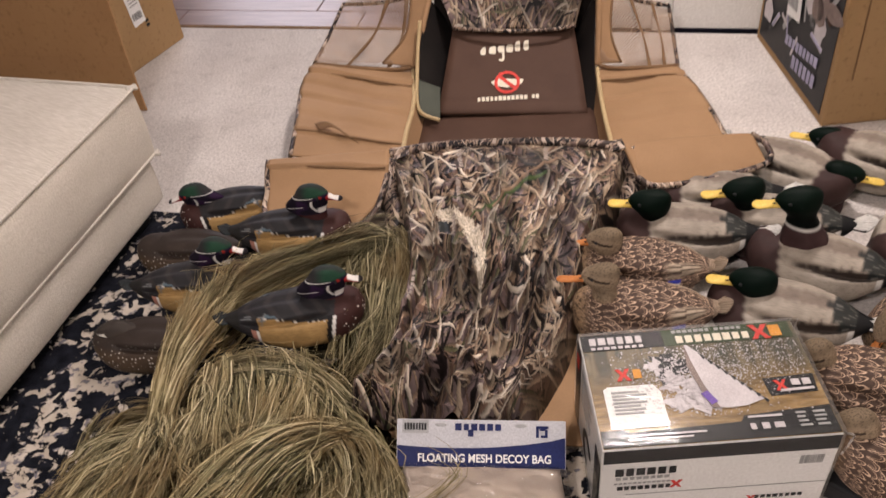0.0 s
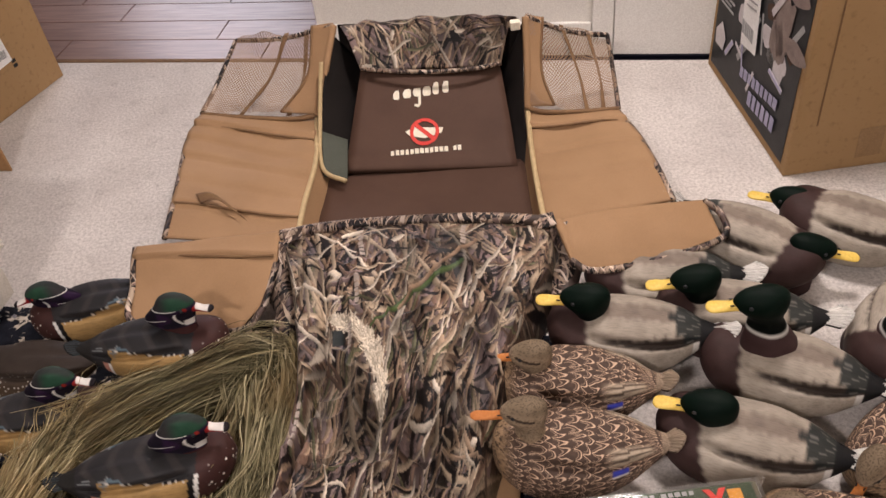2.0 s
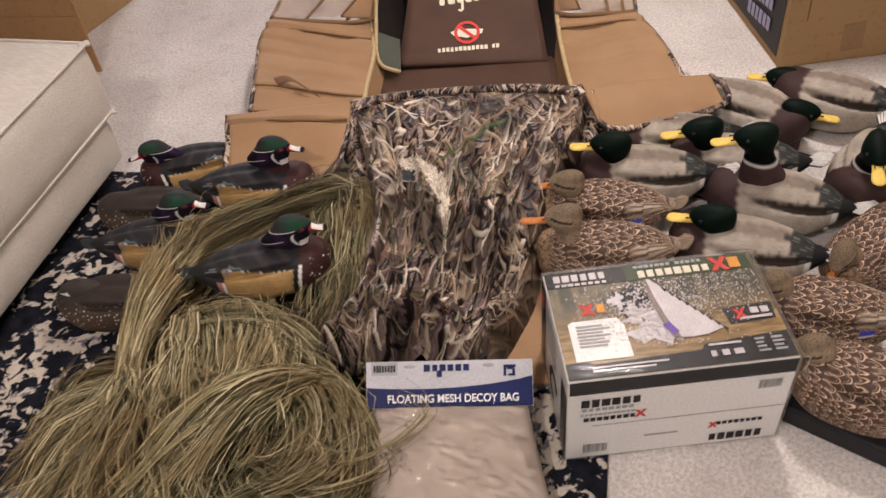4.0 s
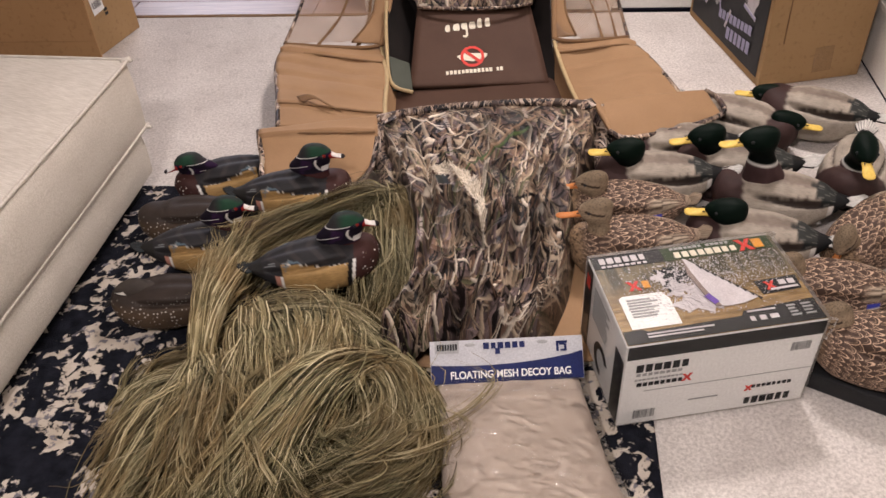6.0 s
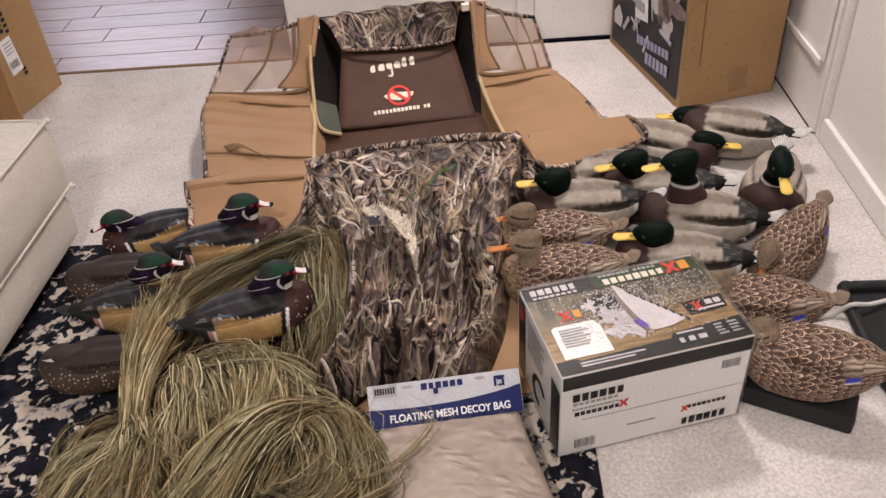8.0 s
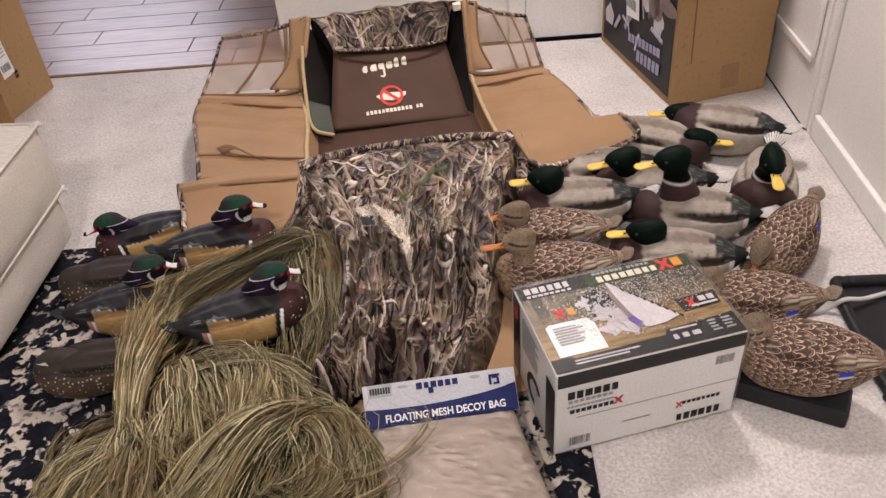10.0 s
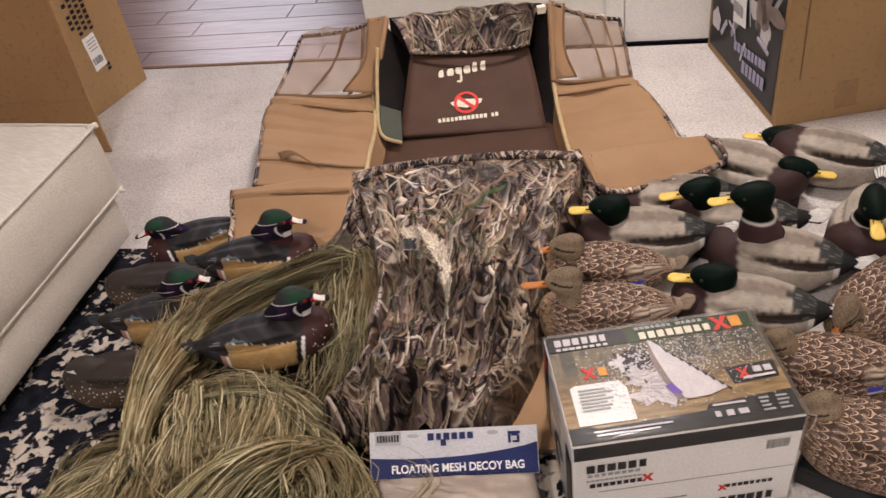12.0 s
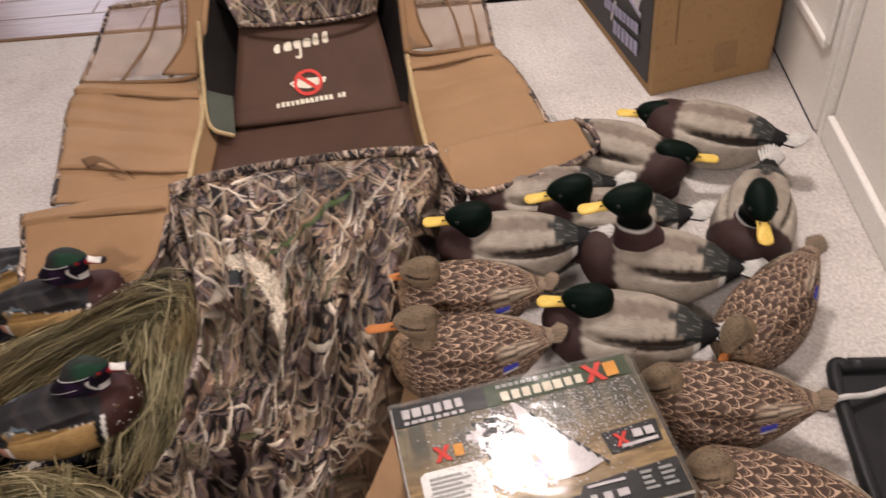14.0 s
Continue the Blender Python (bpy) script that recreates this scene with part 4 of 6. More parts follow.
def reed_print(wide, high, seed):
    """A printed cloth pattern of overlapping reeds, leaves and stubble: a grid of colours, 1.25 mm a cell."""
    rng = np.random.RandomState(seed)
    step = 0.00125
    nx, ny = int(wide / step), int(high / step)
    img = np.zeros((ny, nx, 3))

    def cloud(cell):
        gx, gy = int(wide / cell) + 3, int(high / cell) + 3
        g = rng.uniform(0, 1, (gy, gx))
        fy, fx = np.linspace(0, gy - 2.001, ny), np.linspace(0, gx - 2.001, nx)
        iy, ix = fy.astype(int), fx.astype(int)
        ty, tx = (fy - iy)[:, None], (fx - ix)[None, :]
        ty, tx = ty * ty * (3 - 2 * ty), tx * tx * (3 - 2 * tx)
        a, b = g[iy][:, ix], g[iy][:, ix + 1]
        c, d = g[iy + 1][:, ix], g[iy + 1][:, ix + 1]
        return (a * (1 - tx) + b * tx) * (1 - ty) + (c * (1 - tx) + d * tx) * ty

    def blade(x, y, angle, length, width, bend, col, tip=0.15, edge=0.5):
        n, m = max(6, int(length / step * 1.6)), max(2, int(width / step * 2.2))
        t = np.linspace(0, 1, n)[:, None]
        w = np.linspace(-1, 1, m)[None, :]
        a = angle + bend * t
        cx = x + np.cumsum(np.cos(a), 0) * length / n
        cy = y + np.cumsum(np.sin(a), 0) * length / n
        half = width / 2 * (tip + (1 - tip) * np.sin(math.pi * np.clip(t * 0.85 + 0.12, 0, 1)))
        px, py = cx - np.sin(a) * w * half, cy + np.cos(a) * w * half
        shade = 1.0 - edge * np.clip(w, 0, 1) + 0.25 * np.clip(-w, 0, 1) + 0.14 * rng.uniform(-1, 1, (n, m))
        i, j = (py / step).astype(int), (px / step).astype(int)
        ok = (i >= 0) & (i < ny) & (j >= 0) & (j < nx)
        img[i[ok], j[ok]] = np.clip(np.array(col)[None, :] * shade[ok][:, None], 0, 0.9)

    big, mid, fine = cloud(0.085), cloud(0.03), cloud(0.008)
    k = np.clip(0.5 * big + 0.35 * mid + 0.15 * fine, 0, 1)[:, :, None]
    img[:] = np.array((0.026, 0.019, 0.020)) * (1 - k) + np.array((0.205, 0.150, 0.138)) * k
    dark, plum, brown, tan, straw, cream, olive = (0.012, 0.008, 0.008), (0.165, 0.118, 0.112), (0.125, 0.076, 0.054), (0.27, 0.190, 0.130), (0.38, 0.298, 0.215), (0.55, 0.475, 0.385), (0.115, 0.110, 0.060)

    def scatter(count, cols, length, width, spread, bend, lean=math.pi / 2, **more):
        for _ in range(int(count * wide * high / 0.5)):
            col = np.array(cols[rng.randint(len(cols))]) * rng.uniform(0.65, 1.3)
            blade(rng.uniform(-0.05, wide + 0.05), rng.uniform(-0.05, high), lean + rng.normal(0, spread), rng.uniform(*length), rng.uniform(*width), rng.normal(0, bend), col, **more)

    def fans(count, cols, blades, length, width):
        for _ in range(int(count * wide * high / 0.5)):
            x, y, a = rng.uniform(0, wide), rng.uniform(-0.05, high), math.pi / 2 + rng.normal(0, 0.5)
            for _ in range(rng.randint(*blades)):
                col = np.array(cols[rng.randint(len(cols))]) * rng.uniform(0.6, 1.2)
                d = rng.normal(0, 0.42)
                blade(x + rng.normal(0, 0.008), y + rng.normal(0, 0.008), a + d, rng.uniform(*length), rng.uniform(*width), d * rng.uniform(-0.1, 0.7), col, tip=0.03)

    scatter(110, (plum, plum, brown, dark), (0.14, 0.34), (0.018, 0.042), 0.45, 0.2)
    scatter(130, (dark, dark, plum), (0.06, 0.22), (0.006, 0.020), 0.6, 0.3)
    scatter(150, (tan, brown, plum), (0.12, 0.32), (0.006, 0.015), 0.42, 0.15)
    fans(40, (brown, tan, dark, plum), (6, 14), (0.07, 0.17), (0.004, 0.009))
    scatter(170, (dark,), (0.04, 0.14), (0.004, 0.010), 0.7, 0.4)
    fans(40, (tan, straw, olive, brown, straw), (6, 13), (0.06, 0.16), (0.004, 0.0085))
    scatter(120, (straw, tan, plum), (0.02, 0.07), (0.006, 0.014), 1.1, 0.3, tip=0.5)
    scatter(230, (dark, dark, brown), (0.03, 0.12), (0.003, 0.008), 0.8, 0.4)
    scatter(120, (straw, straw, cream, tan), (0.06, 0.22), (0.004, 0.0095), 0.55, 0.22, tip=0.05)
    scatter(40, (cream, straw), (0.04, 0.10), (0.003, 0.007), 0.9, 0.9)
    scatter(60, (cream, straw), (0.016, 0.045), (0.007, 0.013), 1.2, 0.3, tip=0.5)
    img *= (0.34 + 0.76 * np.clip((big * 0.6 + mid * 0.4 - 0.25) * 2, 0, 1))[:, :, None]
    return img, step, blade


def lay_print(me, img, step, places):
    """Gives each point of a cloth the print's colour at its place along and across the cloth."""
    ny, nx = img.shape[:2]
    p = np.array(places) / step
    j, i = p[:, 0].astype(int) % nx, p[:, 1].astype(int) % ny
    out = np.ones((len(p), 4), np.float32)
    out[:, :3] = img[i, j]
    a = me.attributes.new("Print", "FLOAT_COLOR", "POINT")
    a.data.foreach_set("color", out.ravel())
    return me


def foot_bag():
    """A long cloth bag, narrowing to the foot, with a fold between two legs."""
    nu, nv = 540, 380
    left = catmull([(-0.226, 1.010), (-0.200, 0.88), (-0.182, 0.74), (-0.172, 0.62), (-0.190, 0.45), (-0.222, 0.345), (-0.272, 0.275), (-0.285, 0.225)], nu)
    right = catmull([(0.346, 0.948), (0.312, 0.84), (0.250, 0.72), (0.196, 0.59), (0.148, 0.44), (0.092, 0.31), (0.040, 0.235), (0.010, 0.185)], nu)
    verts, faces, places = [], [], []
    n3 = noise.noise
    for i in range(nu):
        u = i / (nu - 1)
        crest = 0.160 - 0.02 * u + 0.012 * math.sin(3 * u)
        fall = max(0.0, (u - 0.93) / 0.07)
        r = u ** 1.3
        deep = max(0.0, (u - 0.40) / 0.60) ** 0.8
        for j in range(nv):
            v = j / (nv - 1)
            e = 0.10
            if v < e:
                k = v / e
                x, y = left[i][0] - 0.02 * (1 - k), left[i][1]
                z = 0.02 + (crest - 0.02) * (1 - (1 - k) ** 2)
            elif v > 1 - e:
                k = (1 - v) / e
                x, y = right[i][0] + 0.028 * (1 - k), right[i][1]
                z = 0.02 + (crest - 0.035) * (1 - (1 - k) ** 2)
            else:
                k = (v - e) / (1 - 2 * e)
                x, y = left[i] * (1 - k) + right[i] * k
                z = crest + 0.022 * math.sin(math.pi * k) * (1 - 0.5 * u)
            cloth = min(1, 6 * min(v, 0.75 * (1 - v))) * min(1.0, 0.15 + 14 * u)
            mid = 0.49 - 0.03 * u + 0.022 * math.sin(9 * u)
            z -= 0.085 * math.exp(-(((v - mid) / (0.030 + 0.03 * deep)) ** 2)) * deep
            z -= 0.048 * math.exp(-(((v - 0.185 + 0.03 * u - 0.02 * math.sin(7 * u)) / 0.020) ** 2)) * min(1, u * 3)
            z -= 0.022 * math.exp(-(((v - 0.80 + 0.16 * u) / 0.022) ** 2)) * min(1, u * 2)
            z += cloth * (lumps((x, y * 0.45, 0), 20, 0.010 + 0.012 * r, 1.3) + lumps((x * 0.6, y, 0), 26, 0.004 + 0.016 * r, 5.1) + lumps((x, y * 0.6, 0), 60, 0.001 + 0.002 * r, 2.2))
            ridge = 1 - abs(2.2 * n3(Vector((x * 15 + 0.4 * math.sin(9 * y), y * 2.8, 4.0))))
            z += cloth * (0.012 + 0.040 * r) * (max(0.0, ridge) ** 2 - 0.4)
            ridge = 1 - abs(2.2 * n3(Vector((x * 9 + y * 6, y * 9 - x * 5, 9.0))))
            z += cloth * (0.006 + 0.026 * r) * (max(0.0, ridge) ** 3 - 0.2)
            ridge = 1 - abs(2.4 * n3(Vector((x * 8, y * 26 + 6 * x, 2.5))))
            z += cloth * 0.034 * deep ** 1.6 * (max(0.0, ridge) ** 3 - 0.2)
            z -= fall * 0.09 * cloth
            verts.append((x + lumps((x, y, z), 18, 0.006 * cloth, 7.0), y, max(0.018, z)))
            places.append((0.62 * v, 0.86 - 0.84 * u))
    for i in range(nu - 1):
        for j in range(nv - 1):
            faces.append((i * nv + j, i * nv + j + 1, (i + 1) * nv + j + 1, (i + 1) * nv + j))
    me = mesh_from("foot_bag", verts, faces, CAMO_PRINT)
    img, step, blade = reed_print(0.62, 0.87, 12)
    rng = np.random.RandomState(3)
    # the long green leaf, two stalks and the pale seed plume of the print
    for k in range(3):
        blade(0.405 - 0.003 * k, 0.735 - 0.003 * k, radians(219), 0.235, 0.017 - 0.004 * k, 0.05, (0.030 + 0.012 * k, 0.052 + 0.016 * k, 0.024), tip=0.1, edge=0.35)
    blade(0.425, 0.800, radians(228), 0.22, 0.010, 0.10, (0.20, 0.13, 0.085), tip=0.6)
    blade(0.150, 0.595, radians(-80), 0.045, 0.034, 0.0, (0.014, 0.017, 0.016), tip=0.8)
    plume = catmull([(0.145, 0.625), (0.205, 0.580), (0.255, 0.510), (0.285, 0.415)], 260)
    for k in range(900):
        f = rng.uniform(0, 0.93) ** 1.15
        x, y = plume[int(f * 259)]
        a = math.atan2(*(plume[min(259, int(f * 259) + 3)] - plume[int(f * 259)])[::-1])
        wide = 0.014 * math.sin(math.pi * min(1, f * 0.9 + 0.1)) + 0.003
        blade(x + rng.normal(0, wide * 0.5), y + rng.normal(0, wide * 0.5), a + math.pi + rng.normal(0, 0.45), rng.uniform(0.008, 0.020), 0.0022, rng.normal(0, 0.6), np.array((0.60, 0.52, 0.41)) * rng.uniform(0.5, 1.15), edge=0.2)
    blade(0.285, 0.42, radians(-78), 0.13, 0.004, 0.25, (0.50, 0.42, 0.33), tip=0.7)
    # two rows of small printed marks down the cloth
    for x0, y0 in ((0.205, 0.83), (0.195, 0.71), (0.400, 0.85), (0.075, 0.45), (0.44, 0.36), (0.185, 0.60)):
        for k in range(6):
            blade(x0 + rng.normal(0, 0.0006), y0 - 0.011 * k, radians(-90), 0.008, 0.0085, 0.0, (0.33, 0.275, 0.24), tip=0.9, edge=0.1)
    return lay_print(me, img, step, places)


layout_blind()


# --- boxed decoy and bag ---
def boxed_decoy():
    """The boxed decoy, a white carton with a printed photo top, wrapped in film."""
    w, d, h = 0.385, 0.25, 0.226
    at = Matrix.Translation((0.146, 0.002, 0.012)) @ pose(0, 0, 0, 0, 0.6, 0.8)
    ob = thing("boxed_decoy", None, at, "white retail box with a printed photo top, wrapped in shiny film", "product box")
    part("carton", block("carton", (0, 0, 0), (w, d, h), WHITEPRINT, 0.003), ob)
    rng = random.Random(11)
    top = face_frame((0, 0, h), (1, 0, 0), (0, 1, 0))
    part("photo_print", plates("photo_print", top, [(w / 2, d / 2, w - 0.004, d - 0.004, 0)], PHOTO), ob, "brown water photo print")
    part("print_band", plates("print_band", top, [(0.075, 0.229, 0.145, 0.038, 0)], BLACKPRINT, 0.002), ob, "black printed band")
    part("print_band", plates("print_band", top, [(0.262, 0.229, 0.228, 0.038, 0)], GREENPRINT, 0.002), ob, "dark green printed band")
    part("print_band", poly_plate("print_band", top, [[(0.003, 0.003), (w - 0.003, 0.003), (w - 0.003, 0.058), (0.24, 0.048), (0.232, 0.036), (0.05, 0.030), (0.04, 0.036), (0.003, 0.036)]], BLACKPRINT, 0.0026), ob, "black printed footer")
    part("print", plates("print", top, glyphs(0.014, 0.231, 0.017, 6, 0.0165, rng) + glyphs(0.015, 0.2145, 0.006, 8, 0.0122, rng), PALEPRINT, 0.0034), ob, "pale bars of lettering")
    part("print", plates("print", top, glyphs(0.168, 0.222, 0.017, 8, 0.0168, rng), CREAMPRINT, 0.0034), ob, "cream bars of lettering")
    part("print", plates("print", top, glyphs(0.165, 0.241, 0.007, 7, 0.010, rng) + glyphs(0.242, 0.241, 0.007, 5, 0.010, rng), GREYPRINT, 0.0034), ob)

    def cross(x, y, s):
        return [[(x - s, y - s), (x - s * 0.4, y - s), (x, y - s * 0.3), (x + s * 0.4, y - s), (x + s, y - s), (x + s * 0.35, y), (x + s, y + s), (x + s * 0.4, y + s), (x, y + s * 0.3), (x - s * 0.4, y + s), (x - s, y + s), (x - s * 0.35, y)]]

    part("print", poly_plate("print", top, cross(0.320, 0.226, 0.017) + cross(0.062, 0.150, 0.013) + cross(0.318, 0.103, 0.011), REDPRINT, 0.0046), ob, "red printed cross mark")
    part("print", plates("print", top, [(0.347, 0.226, 0.020, 0.026, 0), (0.086, 0.150, 0.014, 0.020, 0)], ORANGEPRINT, 0.0046), ob, "orange printed mark")
    part("print", poly_plate("print", top, [[(0.296, 0.083), (0.375, 0.087), (0.378, 0.125), (0.292, 0.121)]], BLACKPRINT, 0.0026), ob)
    part("print", plates("print", top, glyphs(0.334, 0.107, 0.014, 2, 0.018, rng) + [(0.342, 0.092, 0.055, 0.005, 2)], PALEPRINT, 0.0046), ob)
    part("info_panel", poly_plate("info_panel", top, [[(0.022, 0.038), (0.118, 0.038), (0.118, 0.108), (0.108, 0.126), (0.030, 0.126), (0.022, 0.12)]], WHITEPRINT, 0.0034), ob, "white information panel")
    part("print", plates("print", top, bars(0.034, 0.112, 0.065, 0.0035, 7, rng), GREYPRINT, 0.0042), ob)
    def blob(x, y, rx, ry, seed, jag=0.25, n=40):
        q = random.Random(seed)
        ph = [q.uniform(0, 6.3) for _ in range(3)]
        out = []
        for k in range(n):
            t = 2 * math.pi * k / n
            r = 1 + jag * (0.5 * math.sin(3 * t + ph[0]) + 0.35 * math.sin(7 * t + ph[1]) + 0.3 * math.sin(13 * t + ph[2]))
            out.append((x + rx * r * math.cos(t), y + ry * r * math.sin(t)))
        return out

    drops = []
    for k in range(1500):
        x, y = 0.175 + 0.070 * rng.gauss(0, 1), 0.130 + 0.045 * rng.gauss(0, 1)
        if 0.03 < x < 0.37 and 0.050 < y < 0.206:
            e = rng.uniform(0.0006, 0.0030) * (1.3 if abs(x - 0.165) < 0.04 else 0.8)
            drops.append((x, y, e, e * rng.uniform(0.6, 1.4), rng.uniform(0, 90)))
    for k in range(520):
        e = rng.uniform(0.0006, 0.0022)
        drops.append((rng.uniform(0.20, 0.375), rng.uniform(0.125, 0.206), e, e * rng.uniform(0.7, 1.5), rng.uniform(0, 90)))
    part("splash_print", poly_plate("splash_print", top, [blob(0.148, 0.160, 0.034, 0.030, 3, 0.5)], BLACKPRINT, 0.0020), ob)
    part("splash_print", poly_plate("splash_print", top, [blob(0.170, 0.088, 0.042, 0.028, 5, 0.45), blob(0.118, 0.165, 0.012, 0.016, 6, 0.7), blob(0.150, 0.128, 0.026, 0.018, 7, 0.7)], PALEPRINT, 0.0028), ob, "pale splash of the photo")
    part("splash_print", plates("splash_print", top, drops, PALEPRINT, 0.0036), ob, "white water drops of the photo")
    part("decoy_print", poly_plate("decoy_print", top, [[(0.180, 0.208), (0.186, 0.206), (0.205, 0.182), (0.245, 0.125), (0.285, 0.078), (0.250, 0.066), (0.215, 0.064), (0.192, 0.072), (0.186, 0.110), (0.178, 0.160)]], PALEPRINT, 0.0048), ob, "pale tail shape of the photo")
    part("decoy_print", poly_plate("decoy_print", top, [[(0.180, 0.208), (0.184, 0.165), (0.192, 0.115), (0.206, 0.066), (0.195, 0.066), (0.184, 0.105), (0.174, 0.160)]], TAUPEPRINT, 0.0056), ob, "brown edge of the tail shape")
    for k in range(9):
        x, y = 0.200 + 0.0098 * k, 0.186 - 0.0128 * k
        part("decoy_print", poly_plate("decoy_print", top, [[(x, y), (x + 0.011, y - 0.011), (x + 0.006, y - 0.015), (x + 0.003, y - 0.006)]], BLACKPRINT, 0.0056), ob)
    part("decoy_print", poly_plate("decoy_print", top, [[(0.182, 0.096), (0.194, 0.102), (0.206, 0.078), (0.194, 0.072)]], PURPLEPRINT, 0.0062), ob)
    part("print", plates("print", top, bars(0.045, 0.022, 0.15, 0.0035, 2, rng) + [(0.248, 0.024, 0.009, 0.012, 0), (0.268, 0.024, 0.012, 0.012, 0), (0.290, 0.024, 0.016, 0.011, 0), (0.272, 0.043, 0.055, 0.004, 0)], PALEPRINT, 0.0036), ob)
    part("print", plates("print", top, bars(0.322, 0.045, 0.02, 0.004, 4, rng) + bars(0.35, 0.045, 0.024, 0.004, 4, rng), GREYPRINT, 0.0036), ob)
    front = face_frame((0, 0, 0), (1, 0, 0), (0, 0, 1))
    part("print_band", plates("print_band", front, [(w / 2, h - 0.018, w - 0.006, 0.034, 0)], BLACKPRINT), ob, "black printed edge band")
    part("print", plates("print", front, [(a, b, c, e * 1.0, 0) for a, b, c, e, _ in glyphs(0.022, 0.164, 0.020, 6, 0.0175, rng)] + glyphs(0.028, 0.118, 0.010, 8, 0.0115, rng) + [(0.356 - a, b, c, e, 0) for a, b, c, e, _ in glyphs(0.0, 0.022, 0.020, 6, 0.0165, rng)] + [(0.350 - a, b, c, e, 0) for a, b, c, e, _ in glyphs(0.0, 0.064, 0.009, 8, 0.0105, rng)], BLACKPRINT), ob, "black bars of lettering")
    part("print", plates("print", front, glyphs(0.024, 0.146, 0.007, 8, 0.0115, rng) + glyphs(0.022, 0.132, 0.004, 12, 0.008, rng) + barcode(0.325, 0.165, 0.04, 0.022, rng) + barcode(0.03, 0.03, 0.045, 0.024, rng) + [(0.17, 0.052, 0.06, 0.003, 0)], GREYPRINT), ob)
    part("print", poly_plate("print", front, cross(0.128, 0.121, 0.010) + cross(0.262, 0.060, 0.008), REDPRINT), ob)
    part("board_edge", plates("board_edge", front, [(w / 2 + 0.02, 0.098, w - 0.05, 0.0012, 0)], GREYPRINT, 0.0005), ob)
    side = face_frame((0, d, 0), (0, -1, 0), (0, 0, 1))
    part("print_band", plates("print_band", side, [(0.022, h / 2, 0.040, h - 0.006, 0)], BLACKPRINT), ob)
    part("print_band", plates("print_band", side, [(0.225, h / 2 - 0.02, 0.046, h - 0.05, 0)], BLACKPRINT), ob)
    part("print", plates("print", side, bars(0.06, 0.20, 0.10, 0.005, 8, rng), GREYPRINT, 0.0008), ob)
    part("print", poly_plate("print", side, [[(0.13 + 0.042 * math.cos(a), 0.06 + 0.04 * math.sin(a)) for a in np.linspace(0.5, 4.8, 16)] + [(0.13 + 0.026 * math.cos(a), 0.06 + 0.026 * math.sin(a)) for a in np.linspace(4.8, 0.5, 16)]], BLACKPRINT), ob)
    part("print", plates("print", side, [(0.022, 0.185, 0.02, 0.03, 0)], REDPRINT, 0.002), ob)
    # wrapping film, a little off the board
    film = block("film", (-0.004, -0.004, 0.001), (w + 0.004, d + 0.004, h + 0.0085), WRAP, 0.005)
    part("film", film, ob, "clear shrink film")
    for y in (-0.004, d + 0.003):
        part("film_seam", tube("film_seam", [(w + 0.002, y, h + 0.006), (w + 0.012, y - 0.002, h + 0.002), (w + 0.016, y + 0.004, h - 0.018), (w + 0.004, y, h - 0.05)], 0.002, CLEAR, 16, 6), ob)


boxed_decoy()


